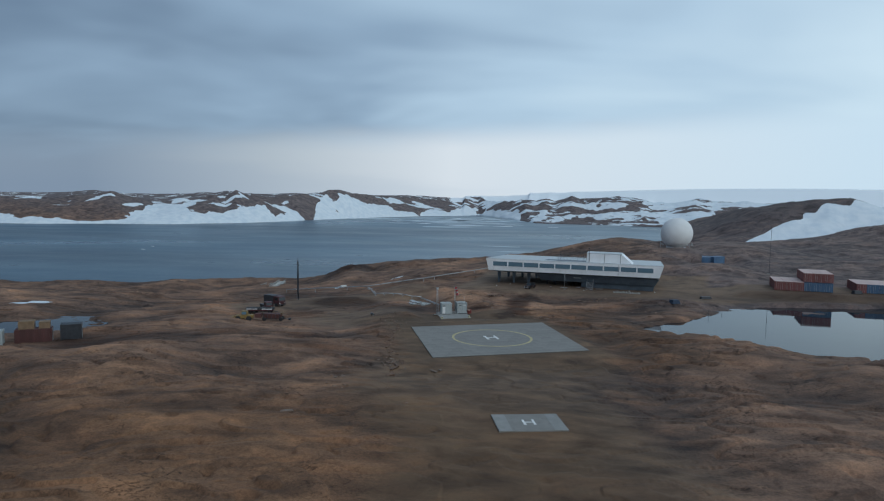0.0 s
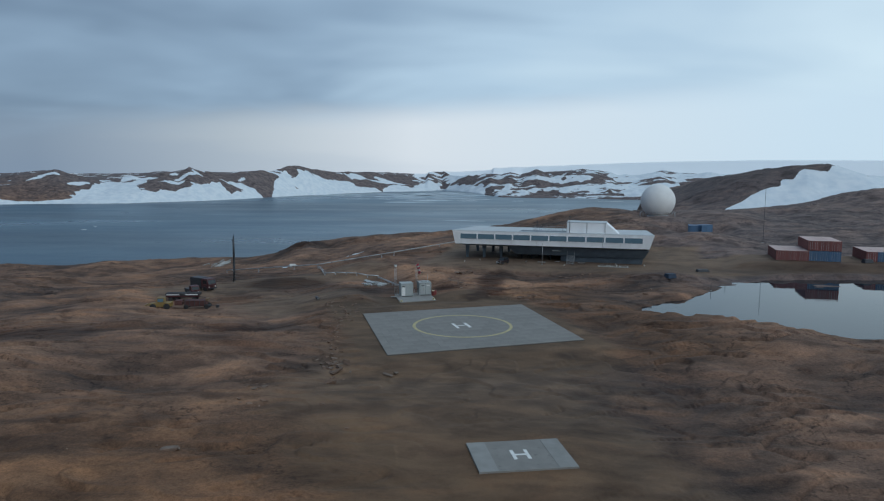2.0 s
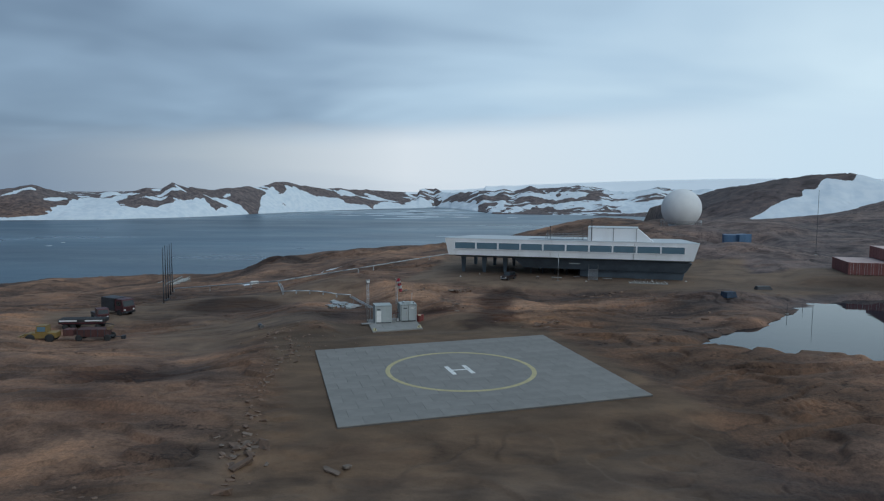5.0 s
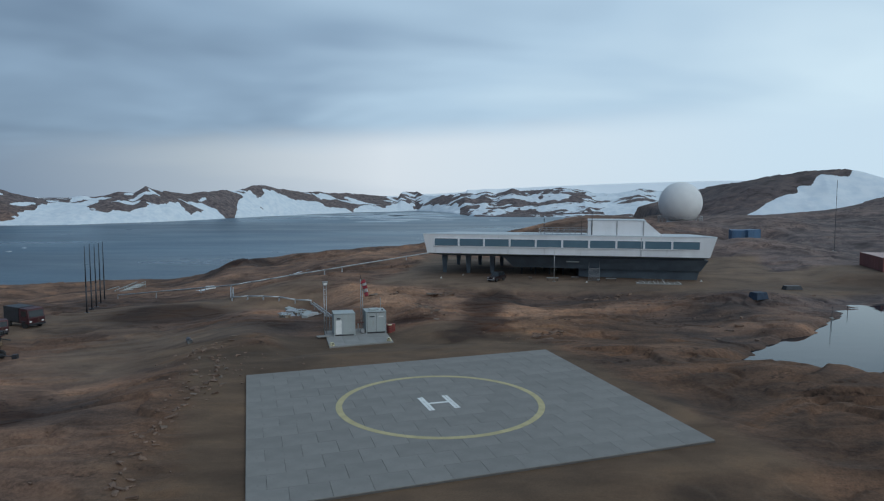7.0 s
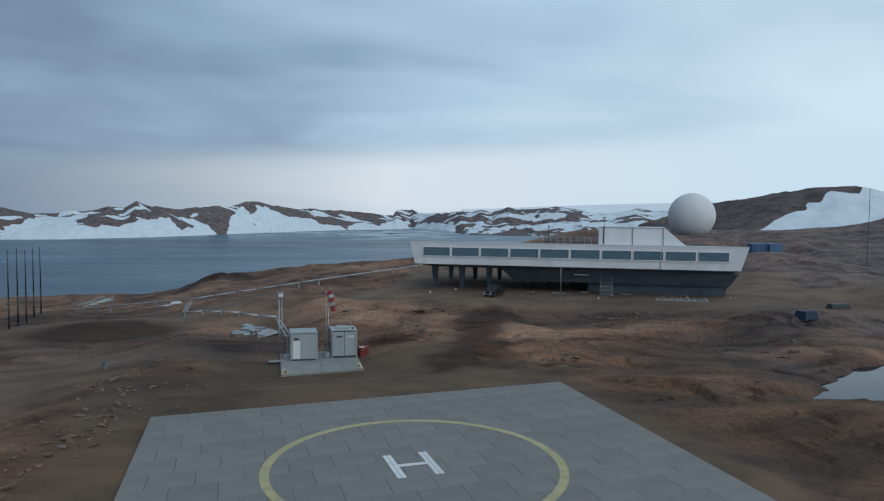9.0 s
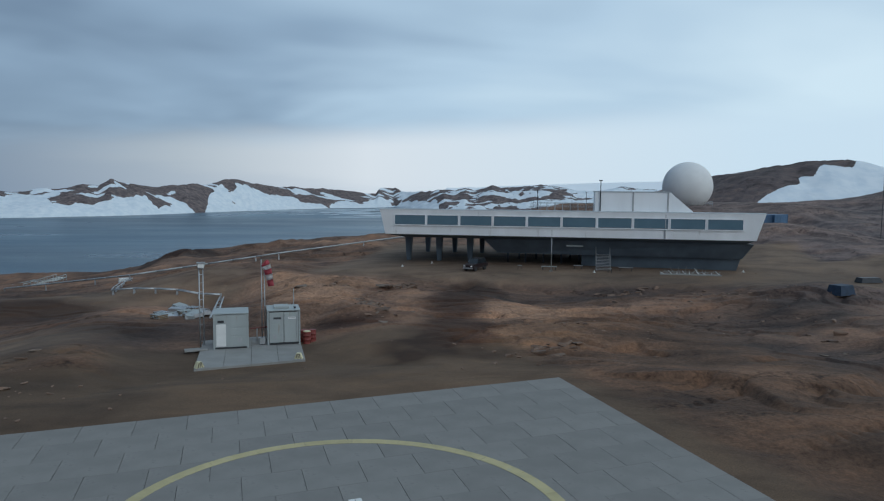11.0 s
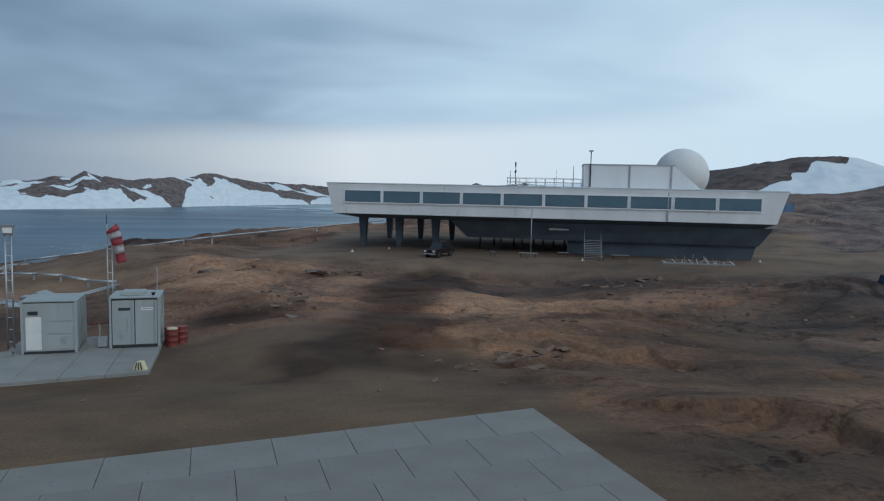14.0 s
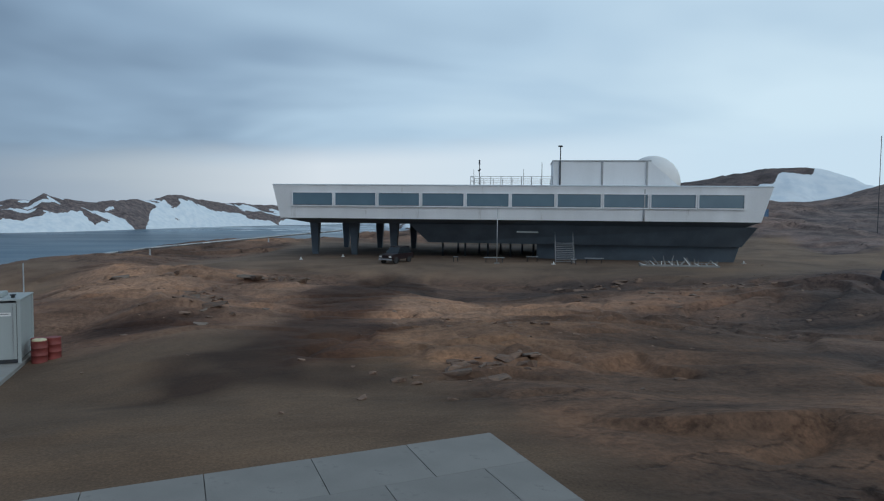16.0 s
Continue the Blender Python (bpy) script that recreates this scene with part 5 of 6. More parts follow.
# ---------------------------------------------------------------- antenna masts by the track
for k in range(5):
    x, y = -39.7 - 1.0 * k, 190.7 + 4.25 * k
    g = ground_z(x, y) - 0.05
    t = thing("antenna_mast", x, y, g, 20, "tall dark slender antenna mast on the rock", "mast", "row of antenna masts")
    part("base_plate", shaped(box, -0.35, 0.35, -0.35, 0.35, 0, 0.22, 0.02), DARKMETAL, t, "dark foot plate")
    part("lower_pole", shaped(rod, (0, 0, 0.2), (0, 0, 4.2), 0.11, 0.10, 8), DARKMETAL, t)
    part("pole", shaped(rod, (0, 0, 4.2), (0, 0, 10.3), 0.09, 0.05, 8), DARKMETAL, t)
    part("collar", shaped(rod, (0, 0, 4.1), (0, 0, 4.3), 0.14, sides=8), DARKMETAL, t)


# ---------------------------------------------------------------- vehicles
def wheel(parent, x, y, r, w):
    tyre = part("tyre", shaped(lathe, [(r * 0.55, -w / 2), (r * 0.92, -w / 2), (r, -w * 0.35), (r, w * 0.35), (r * 0.92, w / 2), (r * 0.55, w / 2)], 18), RUBBER, parent, "black tyre", pose(x, y, r, 90, 0, 0))
    part("rim", shaped(lathe, [(r * 0.54, -w * 0.42), (r * 0.5, w * 0.42)], 14), STEEL, tyre, "grey rim")


def cab_truck(x, y, turn, paint, label, grow, load_top):
    t = thing("truck", x, y, ground_z(x, y) - 0.05, turn, label, "truck", "parked trucks")
    part("chassis", shaped(box, -2.8, 2.6, -0.5, 0.5, 0.55, 0.8, 0.02), DARKMETAL, t)
    cab = part("cab", shaped(prism, [(0.7, 0.75), (2.75, 0.75), (2.8, 1.5), (2.5, 2.75), (0.75, 2.8)], -1.15, 1.15), paint, t, "boxy painted cab")
    part("windscreen", shaped(hexa, [(2.66, -1.0), (2.82, -1.0), (2.82, 1.0), (2.66, 1.0)], [(2.46, -1.0), (2.58, -1.0), (2.58, 1.0), (2.46, 1.0)], 1.65, 2.5), DARKGLASS, cab, "dark windscreen")
    for s in (-1, 1):
        part("side_window", shaped(box, 1.1, 2.3, s * 1.15 - 0.012, s * 1.15 + 0.012, 1.7, 2.45), DARKGLASS, cab, "dark side window")
        part("headlight", shaped(box, 2.77, 2.83, s * 0.85 - 0.15, s * 0.85 + 0.15, 0.95, 1.15), WHITE_LINE, cab, "pale headlight")
        part("mudguard", shaped(box, 1.1, 2.3, s * 1.1 - 0.16, s * 1.1 + 0.1, 1.0, 1.08), DARKMETAL, t)
        for wx in (1.7, -1.9):
            wheel(t, wx, s * 1.0, 0.52, 0.34)
    part("load_box", shaped(box, -2.85, 0.55, -1.15, 1.15, 0.85, load_top, 0.03), DARKMETAL, t, "dark load box")
    part("bumper", shaped(box, 2.75, 2.95, -1.15, 1.15, 0.55, 0.8, 0.03), DARKMETAL, t)
    t.scale = (grow, grow, grow)


cab_truck(-43.6, 180.3, -32, MAROON, "maroon truck with tall dark load box parked on rock", 0.98, 2.85)
cab_truck(-44.6, 175.6, -52, MAROON, "small maroon truck with boxy cab parked on rock", 0.72, 1.6)


def flatbed(x, y, turn, grow=1.2):
    t = thing("flatbed_trailer", x, y, ground_z(x, y) - 0.05, turn, "rusty flatbed trailer carrying dark rails with white ends", "trailer")
    part("deck", shaped(box, -3.2, 3.2, -1.2, 1.2, 0.95, 1.15, 0.02), MAROON, t, "rusty deck")
    part("beam", shaped(box, -3.0, 3.0, -0.45, 0.45, 0.68, 0.95), DARKMETAL, t)
    for s in (-1, 1):
        for wx in (-2.3, -1.2, 2.3):
            wheel(t, wx, s * 0.95, 0.42, 0.3)
    part("drawbar", shaped(rod, (3.0, 0, 0.8), (4.3, 0, 0.55), 0.07, sides=6), DARKMETAL, t)
    t.scale = (grow, grow, grow)
    b = thing("rail_bundle", x, y, ground_z(x, y) - 0.05 + 1.15 * grow, turn, "bundle of dark beams with white markings on a trailer", "beams")
    for k in range(4):
        part("beam", shaped(box, -3.3, 3.3, -1.0 + 0.55 * k, -0.65 + 0.55 * k, 0.0, 0.45, 0.02), BLACK, b)
    for x0, x1 in ((-3.1, -0.6), (0.5, 3.0)):
        part("pale_strip", shaped(box, x0, x1, -1.03, -1.002, 0.12, 0.32), WHITE_LINE, b, "white strip")
    b.scale = (grow, grow, grow)


flatbed(-44.4, 169.6, 4, 1.0)


def loader(x, y, turn):
    t = thing("wheel_loader", x, y, ground_z(x, y) - 0.05, turn, "small yellow loader with cab parked on rock", "loader")
    part("body", shaped(prism, [(-2.2, 0.6), (1.6, 0.6), (1.8, 1.2), (-0.4, 1.35), (-2.2, 1.3)], -0.9, 0.9), YELLOW, t)
    cab = part("cab", shaped(prism, [(-1.0, 1.3), (0.5, 1.3), (0.35, 2.3), (-0.95, 2.3)], -0.75, 0.75), YELLOW, t, "yellow driver cab")
    for s in (-1, 1):
        part("side_window", shaped(box, -0.8, 0.25, s * 0.75 - 0.012, s * 0.75 + 0.012, 1.5, 2.15), GLASS, cab, "dark side window")
        for wx in (-1.4, 1.1):
            wheel(t, wx, s * 0.95, 0.6, 0.45)
        part("lift_arm", shaped(rod, (0.8, s * 0.5, 1.3), (2.5, s * 0.5, 0.6), 0.09, sides=6), YELLOW, t)
    part("bucket", shaped(prism, [(2.3, 0.2), (3.3, 0.2), (3.35, 0.3), (2.6, 0.95), (2.4, 0.95)], -1.1, 1.1), YELLOW, t, "yellow front bucket")
    t.scale = (0.98, 0.98, 0.98)


loader(-45.5, 159.4, 186)


def low_trailer(x, y, turn):
    t = thing("low_trailer", x, y, ground_z(x, y) - 0.05, turn, "rusty brown box trailer with drawbar standing on rock", "trailer")
    bed = part("box_body", shaped(box, -2.0, 2.0, -1.0, 1.0, 0.62, 1.62, 0.03), RUST, t, "rusty brown side boards")
    for k in range(5):
        part("stake", shaped(box, -1.9 + 0.9 * k, -1.8 + 0.9 * k, -1.05, -0.995, 0.6, 1.68), DARKMETAL, bed, "dark upright stake")
    part("chassis", shaped(box, -2.3, 2.6, -0.4, 0.4, 0.45, 0.62), DARKMETAL, t)
    for wx in (-1.7, 2.1):
        for s in (-1, 1):
            wheel(t, wx, s * 0.9, 0.46, 0.3)
    part("engine_cover", shaped(box, -3.9, -2.5, -0.7, 0.7, 0.7, 1.6, 0.05), RUST, t, "rusty engine cover")
    part("headboard", shaped(box, 1.9, 2.4, -0.7, 0.7, 1.5, 1.95, 0.03), TIMBER, t, "pale timber box")
    part("drawbar", shaped(rod, (2.5, 0, 0.5), (4.0, 0, 0.35), 0.06, sides=6), DARKMETAL, t)
    part("hitch_block", shaped(box, 3.7, 4.2, -0.3, 0.3, 0.05, 0.6, 0.03), DARKMETAL, t)


low_trailer(-39.4, 161.5, 2)


def pickup():
    p = house_point(14.0, -4.6)
    t = thing("pickup", p.x, p.y, 0.9, -128, "dark maroon off-road car with pale front parked before the station legs", "car")
    body = part("body", shaped(prism, [(-2.2, 0.5), (2.2, 0.5), (2.25, 0.95), (1.0, 1.1), (-2.2, 1.1)], -0.85, 0.85), CAR, t, "dark maroon body")
    cab = part("cabin", shaped(hexa, [(-1.9, -0.8), (0.95, -0.8), (0.95, 0.8), (-1.9, 0.8)], [(-1.6, -0.65), (0.3, -0.65), (0.3, 0.65), (-1.6, 0.65)], 1.1, 1.75), DARKGLASS, t, "dark glazed cabin")
    t.scale = (0.88, 0.88, 0.88)
    part("cabin_roof", shaped(box, -1.6, 0.3, -0.66, 0.66, 1.75, 1.81, 0.02), CAR, t, "dark red roof")
    for s in (-1, 1):
        part("headlight", shaped(box, 2.2, 2.27, s * 0.6 - 0.16, s * 0.6 + 0.16, 0.72, 0.9), WHITE_LINE, body, "pale headlight")
        for wx in (-1.35, 1.4):
            wheel(t, wx, s * 0.75, 0.38, 0.24)
    part("bumper", shaped(box, 2.18, 2.36, -0.8, 0.8, 0.42, 0.6, 0.03), STEEL, t, "pale front bumper")


pickup()


# ---------------------------------------------------------------- round the station
mesh_thing("west_pond", shaped(hexa, [(-120, 128), (-74, 134), (-74, 162), (-120, 160)], [(-120, 128), (-74, 134), (-74, 162), (-120, 160)], WEST_Z - 0.3, WEST_Z), POND, Matrix(), "small grey pond between rocks", "water", kind="structure")


def stairs():
    p = house_point(30.2, -1.2)
    t = thing("entrance_stair", p.x, p.y, 0.9, HOUSE_TURN, "grey steel stair up to the lower storey", "stair")
    for k in range(11):
        part("tread", shaped(box, -0.85, 0.85, 0.27 * k, 0.27 * k + 0.25, 0.17 * k + 0.12, 0.17 * k + 0.16), STEEL, t)
    for s in (-1, 1):
        part("stringer", shaped(hexa, [(s * 0.9 - 0.03, -0.05), (s * 0.9 + 0.03, -0.05), (s * 0.9 + 0.03, 0.2), (s * 0.9 - 0.03, 0.2)], [(s * 0.9 - 0.03, 2.8), (s * 0.9 + 0.03, 2.8), (s * 0.9 + 0.03, 3.05), (s * 0.9 - 0.03, 3.05)], 0, 1.95), STEEL, t)
        part("handrail", shaped(rod, (s * 0.9, 0, 1.0), (s * 0.9, 2.9, 2.9), 0.025, sides=6), STEEL, t)
        for q in (0.1, 1.4, 2.8):
            part("baluster", shaped(rod, (s * 0.9, q, 0.63 * q), (s * 0.9, q, 1.0 + 0.655 * q), 0.02, sides=6), STEEL, t)


stairs()


def lamp_pole(x, y, top, label):
    p = house_point(x, y)
    t = thing("lamp_post", p.x, p.y, 0.9, HOUSE_TURN, label, "lamp post", "posts before the station")
    part("pole", shaped(rod, (0, 0, 0), (0, 0, top), 0.05, 0.04, 8), STEEL, t)
    part("foot", shaped(box, -0.25, 0.25, -0.25, 0.25, 0, 0.12, 0.02), SLAB, t)
    return t


lamp_pole(23.6, -3.6, 5.3, "slim grey post with pale foot before the station")
for x, y, w in ((19.5, -2.3, 0.5), (23.3, -2.6, 2.0), (27.0, -0.5, 1.2), (30.9, -3.3, 0.5), (33.0, -1.4, 1.8)):
    p = house_point(x, y)
    t = thing("work_table", p.x, p.y, 0.9, HOUSE_TURN, "low pale tabletop on posts under the station", "table", "tables under the station")
    part("top", shaped(box, -w / 2, w / 2, -0.3, 0.3, 0.52, 0.57, 0.01), BOX_WHITE if w > 1.9 else STEEL, t)
    for s in (-1, 1):
        part("leg", shaped(rod, (s * w * 0.4, 0, 0), (s * w * 0.4, 0, 0.52), 0.04, sides=6), DARKMETAL, t)
for x, y in ((4.0, -3.0), (7.0, 2.0), (29.0, -3.5), (47.9, 1.6)):
    p = house_point(x, y)
    t = thing("marker_cone", p.x, p.y, ground_z(p.x, p.y), 0, "small pale cone marker on the gravel", "marker", "cones on the gravel")
    part("base", shaped(box, -0.22, 0.22, -0.22, 0.22, 0, 0.05), WHITE_LINE, t)
    part("cone", shaped(rod, (0, 0, 0.05), (0, 0, 0.36), 0.12, 0.04, 12), WHITE_LINE, t)
    t.scale = (0.75, 0.75, 0.75)


def rope_fence():
    a = house_point(37.2, -3.4)
    t = thing("white_prop_row", a.x, a.y, 0.92, HOUSE_TURN, "row of crossed white props on a pale plinth", "fence")
    part("plinth", shaped(box, -0.2, 7.0, -0.5, 0.5, -0.1, 0.16, 0.04), SLAB, t, "pale long plinth")
    rng = random.Random(4)
    for k in range(26):
        x = 0.1 + 0.27 * k + rng.uniform(-0.12, 0.12)
        lean = rng.uniform(-0.35, 0.35)
        part("prop", shaped(rod, (x - lean, rng.uniform(-0.35, -0.1), 0.1), (x + lean, rng.uniform(0.0, 0.3), rng.uniform(0.3, 0.62) + (0.45 if rng.random() < 0.2 else 0.0)), 0.05, 0.025, 6), SLAB if k % 3 else WHITE_LINE, t)
    part("rope", shaped(rod, (0.0, 0, 0.4), (6.8, 0, 0.36), 0.03, sides=6), SLAB, t)


rope_fence()


def bundle(x, y, turn, l, w, h, paint, label):
    t = thing("covered_bundle", x, y, ground_z(x, y) - 0.04, turn, label, "bundle", "covered bundles")
    part("cover", shaped(hexa, [(-l / 2, -w / 2), (l / 2, -w / 2), (l / 2, w / 2), (-l / 2, w / 2)], [(-l * 0.42, -w * 0.4), (l * 0.36, -w * 0.42), (l * 0.4, w * 0.38), (-l * 0.44, w * 0.4)], 0.1, h), paint, t)
    for s in (-1, 1):
        part("skid", shaped(box, -l / 2, l / 2, s * w * 0.3 - 0.08, s * w * 0.3 + 0.08, 0.0, 0.12), TIMBER, t)


bundle(57.4, 176.0, 20, 2.3, 1.6, 1.1, NAVY, "dark navy covered bundle on the gravel")
bundle(69.5, 188.0, 5, 3.0, 1.2, 0.7, DARKMETAL, "dark low covered bundle by the gravel road")
bundle(112.6, 193.6, 5, 2.4, 1.4, 1.0, DARKMETAL, "dark covered bundle between blue containers")
bundle(-100.2, 270.5, 6, 5.4, 1.8, 1.1, BLACK, "dark low boat-like bundle on the rock")
bundle(-102.0, 267.8, 12, 3.2, 0.9, 0.6, WHITE_LINE, "white low bundle on the rock")
bundle(-36.7, 252.5, 25, 2.4, 1.3, 0.95, WHITE_LINE, "white sheet-covered bundle on the brown slope")


# pallets and sheets stacked behind the shelters
rng = random.Random(11)
for k in range(15):
    x, y = -6.2 + rng.uniform(-2.4, 2.4), 176.5 + rng.uniform(-6.0, 5.0)
    t = thing("pallet_stack", x, y, ground_z(x, y) - 0.02, rng.uniform(-40, 40), "weathered grey pallets and sheets lying on gravel", "pallets", "pallets behind the shelters")
    for q in range(rng.choice((1, 1, 2, 3))):
        for s in range(5):
            part("slat", shaped(box, -0.6, 0.6, -0.5 + 0.22 * s, -0.36 + 0.22 * s, 0.11 + 0.14 * q, 0.14 + 0.14 * q), STEEL if k % 3 else BOX_WHITE, t)
        for s in (-0.5, 0.0, 0.5):
            part("bearer", shaped(box, s - 0.05, s + 0.05, -0.5, 0.5, 0.0 + 0.14 * q, 0.11 + 0.14 * q), TIMBER, t)
for k in range(9):
    x, y = -6.2 + rng.uniform(-2.6, 2.6), 177.5 + rng.uniform(-5.0, 5.0)
    m = pose(x, y, ground_z(x, y) + 0.32, rng.uniform(-16, 16), rng.uniform(-12, 12), rng.uniform(0, 180))
    mesh_thing("loose_sheet", shaped(box, -0.75, 0.75, -0.4, 0.4, -0.3, 0.02), BOX_WHITE if k % 3 == 0 else STEEL, m, "pale grey wrapped sheets dumped among the pallets", "sheets", "loose sheets")


# frames by the landing place
def landing_frame(x, y, turn, length):
    t = thing("landing_frame", x, y, ground_z(x, y) - 0.1, turn, "white tubular frame lying at the shore", "frame", "frames at the shore")
    n = int(length / 2.0)
    half = length / 2
    for s in (-1, 1):
        for h in (0.1, 0.95):
            part("rail", shaped(rod, (-half, s * 1.3, h), (half, s * 1.3, h), 0.09, sides=6), BOX_WHITE, t)
        for k in range(n + 1):
            part("upright", shaped(rod, (-half + length * k / n, s * 1.3, -1.2), (-half + length * k / n, s * 1.3, 0.95), 0.08, sides=6), BOX_WHITE, t)
    for k in range(n + 1):
        part("crossbar", shaped(rod, (-half + length * k / n, -1.3, 0.1), (-half + length * k / n, 1.3, 0.1), 0.1, sides=6), WHITE_LINE, t)
    part("deck", shaped(box, -half, half, -1.2, 1.2, -0.1, 0.02), SLAB, t, "pale deck plate")


landing_frame(-72.8, 302.0, 92, 20.0)
landing_frame(-79.8, 307.0, 84, 12.0)

# mast and stakes on the eastern ground
x, y = 107.0, 234.5
t = thing("lattice_mast", x, y, ground_z(x, y) - 0.1, 0, "tall thin grey mast on the slope before the snow field", "mast")
part("pole", shaped(rod, (0, 0, 0), (0, 0, 16.4), 0.06, 0.05, 6), DARKMETAL, t)
part("foot", shaped(box, -0.5, 0.5, -0.5, 0.5, 0, 0.3), SLAB, t)
for x, y in ((63.0, 168.0), (67.5, 171.5)):
    t = thing("pond_stake", x, y, ground_z(x, y) - 0.1, 0, "thin dark gauge stake standing at the pond edge", "stake", "stakes by the pond")
    part("pole", shaped(rod, (0, 0, 0), (0, 0, 1.7), 0.04, 0.03, 6), DARKMETAL, t)
    part("foot", shaped(box, -0.2, 0.2, -0.2, 0.2, 0, 0.2), SLAB, t)
x, y = -16.2, 160.0
t = thing("culvert_pipe", x, y, ground_z(x, y) - 0.06, 21, "short dark culvert pipe lying in the bank", "pipe")
part("tube", shaped(lathe, [(0.27, -0.8), (0.27, 0.8), (0.23, 0.8), (0.23, -0.75)], 20), DARKMETAL, t, "", pose(0, 0, 0.27, 90, 0, 0))
part("rim", shaped(lathe, [(0.29, 0.74), (0.29, 0.8), (0.26, 0.8), (0.26, 0.74)], 20), STEEL, t, "pale pipe rim", pose(0, 0, 0.27, 90, 0, 0))


# ---------------------------------------------------------------- loose stones
def stone_mesh(seed, flat, paint):
    """A broken block: the hull of a few points, its edges slightly worn."""
    rng = random.Random(seed)
    bm = bmesh.new()
    for _ in range(13):
        v = Vector((rng.uniform(-1, 1), rng.uniform(-1, 1), rng.uniform(-1, 1)))
        v *= 0.5 * rng.uniform(0.85, 1.0) / max(abs(v.x), abs(v.y), abs(v.z), 0.3)
        bm.verts.new((v.x, v.y * 0.85, v.z * flat))
    hull = bmesh.ops.convex_hull(bm, input=bm.verts[:])
    bmesh.ops.delete(bm, geom=[v for v in bm.verts if not v.link_faces], context="VERTS")
    bmesh.ops.dissolve_limit(bm, angle_limit=0.12, verts=bm.verts[:], edges=bm.edges[:])
    bmesh.ops.bevel(bm, geom=bm.edges[:], offset=0.025, segments=1, affect="EDGES", clamp_overlap=True)
    me = bpy.data.meshes.new("stone")
    bm.to_mesh(me)
    bm.free()
    me.materials.append(paint)
    return me


STONES = [stone_mesh(k, (0.4, 0.55, 0.75)[k % 3], ROCK if k % 3 else PALE_ROCK) for k in range(12)]


SMALL = bmesh.new()


def scatter(n, cx, cy, sx, sy, turn, lo, hi, seed, label, group):
    """Stones round a spot: those a step across are things, the smaller ones join the loose rubble."""
    rng = random.Random(seed)
    c, s = math.cos(radians(turn)), math.sin(radians(turn))
    for _ in range(n):
        a, b2 = rng.gauss(0, 0.5) * sx, rng.gauss(0, 0.5) * sy
        x, y = cx + a * c - b2 * s, cy + a * s + b2 * c
        size = lo + (hi - lo) * rng.random() ** 2.2
        sunk = 0.03 if label == LEDGE else 0.12
        m = pose(x, y, ground_z(x, y) + sunk * size, rng.uniform(-12, 12), rng.uniform(-12, 12), rng.gauss(-18, 35) if label == LEDGE else rng.uniform(0, 360)) @ Matrix.Diagonal((size * rng.uniform(0.9, 1.9), size * rng.uniform(0.7, 1.0), size * rng.uniform(0.6, 1.0), 1))
        me = rng.choice(STONES)
        if size < 0.36:
            first = len(SMALL.verts)
            SMALL.from_mesh(me)
            SMALL.verts.ensure_lookup_table()
            for v in SMALL.verts[first:]:
                v.co = m @ v.co
        else:
            ob = new("stone", me)
            ob.matrix_basis = m
            tagged(ob, label, "stone", group)


TRACK = "angular brown stone in the bank beside the track"
LEDGE = "broken brown rock slab on the weathered outcrop"
scatter(60, -9.2, 126, 1.0, 26, 3, 0.3, 0.62, 1, TRACK, "stones along the track")
scatter(14, -7.2, 111, 1.5, 6, 0, 0.4, 1.2, 2, TRACK, "stones along the track")
scatter(26, -12.5, 152.5, 2.6, 3.5, 10, 0.15, 0.6, 29, TRACK, "stones along the track")
scatter(60, -8.9, 141, 2.4, 10, 4, 0.14, 0.55, 3, TRACK, "stones along the track")
scatter(44, 13.6, 186.5, 1.6, 6.5, -17, 0.36, 1.2, 24, LEDGE, "ledge stones")
scatter(46, 10.7, 172.0, 1.4, 6.0, 11, 0.25, 0.9, 25, LEDGE, "ledge stones")
scatter(7, 6.0, 183, 3, 0.8, 0, 0.5, 1.5, 26, LEDGE, "ledge stones")
scatter(26, 22.6, 156.6, 2.6, 1.2, 10, 0.3, 0.8, 27, LEDGE, "ledge stones")
scatter(14, 38.5, 186.0, 3.2, 2.0, 10, 0.4, 1.1, 28, LEDGE, "ledge stones")
scatter(24, 22.5, 160, 9, 8, 10, 0.1, 0.4, 6, LEDGE, "ledge stones")
scatter(16, 24, 166, 11, 3, -18, 0.2, 0.5, 7, LEDGE, "ledge stones")
scatter(22, 42, 178, 14, 4, 10, 0.25, 0.7, 8, LEDGE, "ledge stones")
scatter(10, -15, 102, 1.2, 2.4, 0, 0.3, 0.75, 9, LEDGE, "ledge stones")
scatter(6, -14.3, 96.3, 2.2, 1.2, 0, 0.35, 0.8, 30, LEDGE, "ledge stones")
scatter(2, -18.4, 84.6, 0.6, 0.4, 0, 1.0, 1.4, 31, LEDGE, "ledge stones")
scatter(9, -7.4, 112.6, 0.9, 1.6, 0, 0.5, 1.3, 32, TRACK, "stones along the track")
scatter(2, -0.4, 109, 0.7, 3.2, 0, 0.8, 1.1, 33, "flat pale stone on the brown gravel", "pale stones")
scatter(16, 47, 158, 7, 8, 40, 0.25, 0.9, 10, "dark stone at the edge of the pond", "stones by the pond")
scatter(12, 52, 137, 8, 3, -15, 0.25, 0.8, 12, "dark stone at the edge of the pond", "stones by the pond")
scatter(9, 8, 152, 20, 4, 15, 0.12, 0.3, 13, "small pale stone lying on dark gravel", "gravel stones")

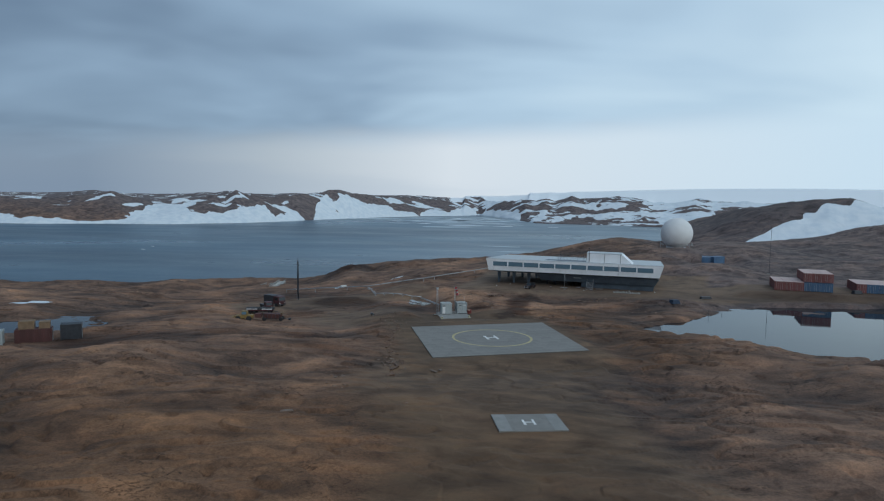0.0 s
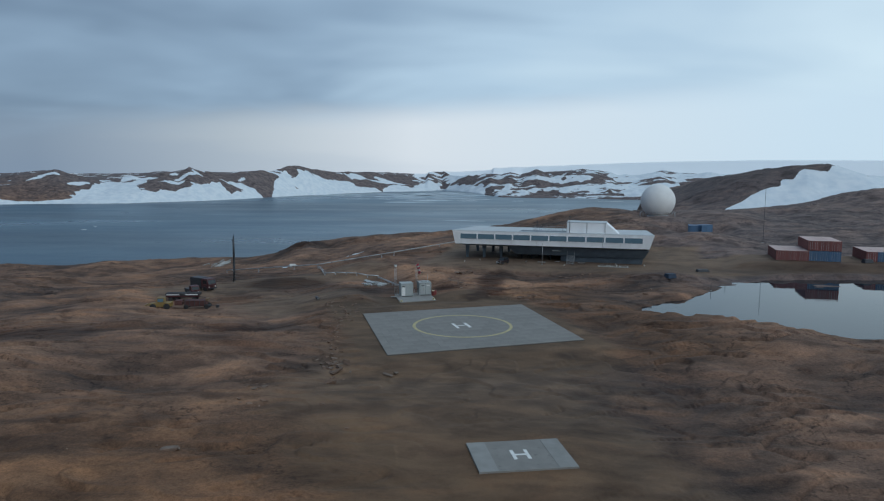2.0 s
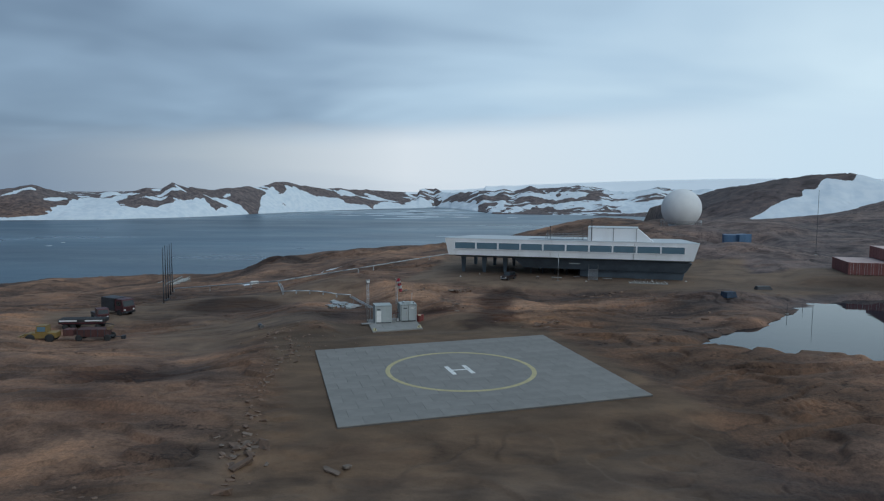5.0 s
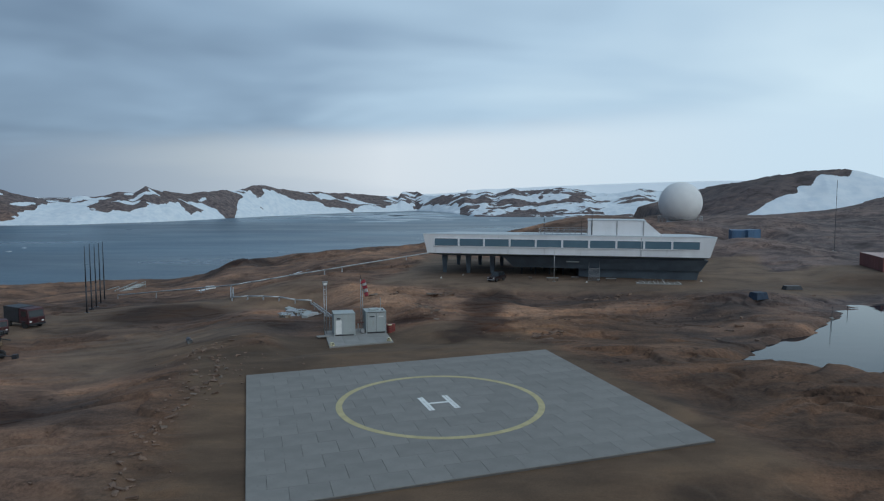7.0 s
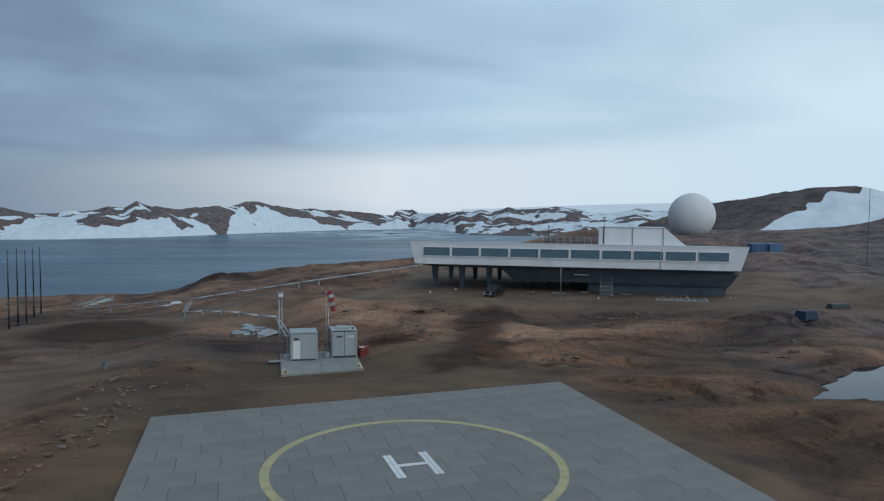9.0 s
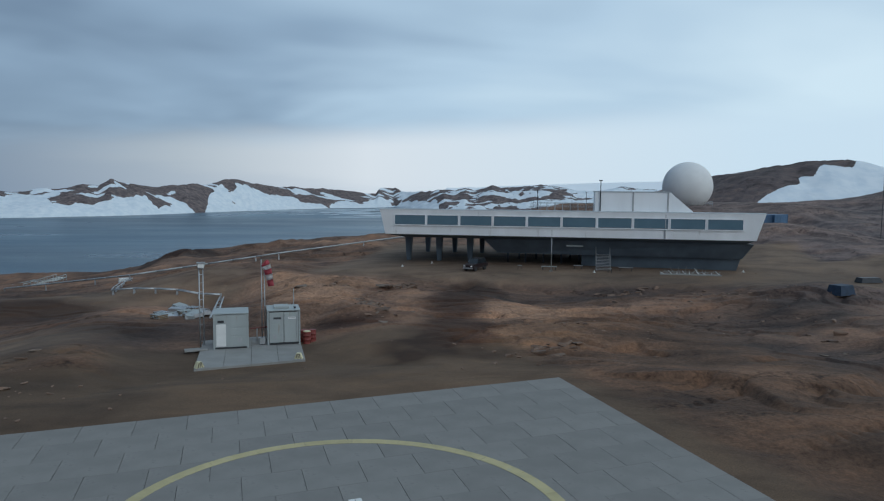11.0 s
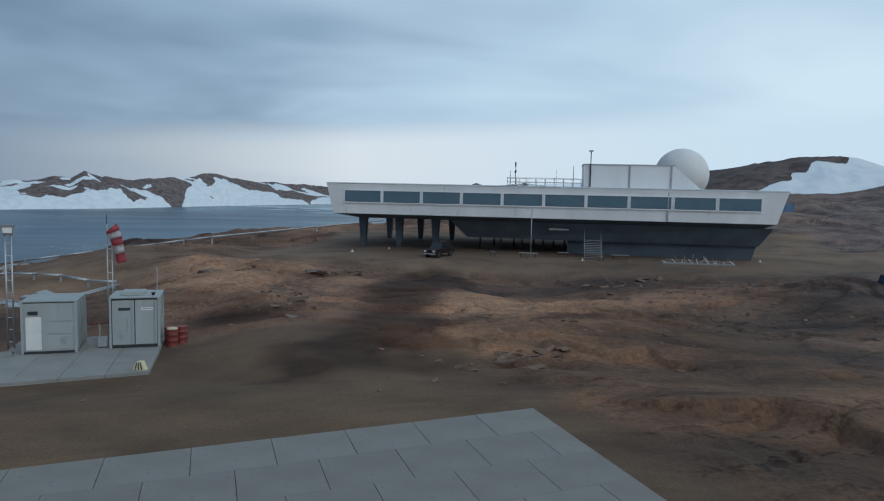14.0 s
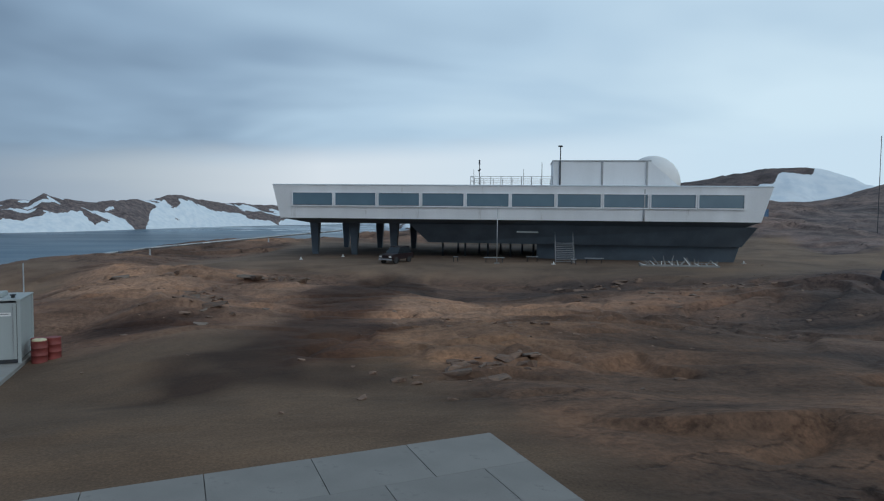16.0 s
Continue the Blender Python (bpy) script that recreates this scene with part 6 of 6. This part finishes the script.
scatter(60, -9.2, 124, 2.0, 30, 7, 0.12, 0.34, 41, TRACK, "stones along the track")
scatter(50, -9, 146, 6, 9, 10, 0.10, 0.32, 42, TRACK, "stones along the track")
scatter(70, -19, 110, 14, 30, 0, 0.12, 0.35, 43, LEDGE, "ledge stones")
scatter(40, 27, 166, 11, 10, 0, 0.08, 0.3, 44, LEDGE, "ledge stones")
scatter(60, 10.0, 174, 4, 8, 0, 0.10, 0.32, 45, LEDGE, "ledge stones")
scatter(50, 44, 176, 14, 12, 0, 0.12, 0.35, 46, LEDGE, "ledge stones")
me = bpy.data.meshes.new("loose_rubble")
SMALL.to_mesh(me)
SMALL.free()
me.materials.append(ROCK)
tagged(new("loose_rubble", me), "small loose brown stones strewn over rock and gravel", "rubble", kind="stuff")

# drifting ice on the bay
rng = random.Random(21)


def floe(x, y, l, w, material, label, group):
    bm = bmesh.new()
    n = 13
    ring = [(l / 2 * math.cos(2 * math.pi * q / n) * rng.uniform(0.55, 1.1), w / 2 * math.sin(2 * math.pi * q / n) * rng.uniform(0.55, 1.1)) for q in range(n)]
    lo, hi = ([bm.verts.new((a * f, b2 * f, z)) for a, b2 in ring] for f, z in ((1.0, -0.4), (0.94, 0.25)))
    bm.faces.new(hi)
    bm.faces.new(lo[::-1])
    for q in range(n):
        bm.faces.new([lo[q], lo[(q + 1) % n], hi[(q + 1) % n], hi[q]])
    mesh_thing("ice_floe", bm, material, pose(x, y, SEA_Z, 0, 0, rng.uniform(-14, 14)), label, "ice floe", group)


for k in range(34):
    floe(60 + rng.gauss(0, 110), 1330 + rng.gauss(0, 90), rng.uniform(40, 150), rng.uniform(10, 34), THIN_ICE, "broad sheet of thin grey ice on the bay", "thin ice sheets")
for k in range(22):
    floe(40 + rng.gauss(0, 120), 1250 + rng.gauss(0, 130), rng.uniform(10, 50), rng.uniform(3, 10), SNOW, "flat white ice floe drifting on the bay", "drifting ice")
for x, y, l in ((-262, 600, 5), (-266, 630, 4), (62, 640, 45), (74, 560, 34), (50, 700, 40), (86, 520, 16)):
    floe(x, y, l, l * 0.22, SNOW if l < 10 else THIN_ICE, "flat pale ice floe drifting near the station", "drifting ice")


# ---------------------------------------------------------------- helipad pavers
def pavers():
    cols, rows = 13, 13
    w, d = PAD_W / cols, PAD_D / rows
    full, half = (shaped(pad_block, -w * f / 2 + 0.009, w * f / 2 - 0.009, -d / 2 + 0.003, d / 2 - 0.003, -0.06, 0.0) for f in (1.0, 0.5))
    meshes = []
    for bm in (full, half):
        me = bpy.data.meshes.new("paver")
        bm.to_mesh(me)
        bm.free()
        me.materials.append(CONCRETE)
        meshes.append(me)
    rng = random.Random(3)
    for r in range(rows):
        y = -PAD_D / 2 + d * (r + 0.5)
        if r % 2:
            row = [(-PAD_W / 2 + w * 0.25, 1)] + [(-PAD_W / 2 + w * (k + 1), 0) for k in range(cols - 1)] + [(PAD_W / 2 - w * 0.25, 1)]
        else:
            row = [(-PAD_W / 2 + w * (k + 0.5), 0) for k in range(cols)]
        for x, m in row:
            ob = new("paver", meshes[m])
            ob.parent = pad
            ob.matrix_basis = pose(*pad_xy(x, y), rng.uniform(-0.004, 0.0), rng.uniform(-0.05, 0.05), rng.uniform(-0.05, 0.05), 0)


pavers()
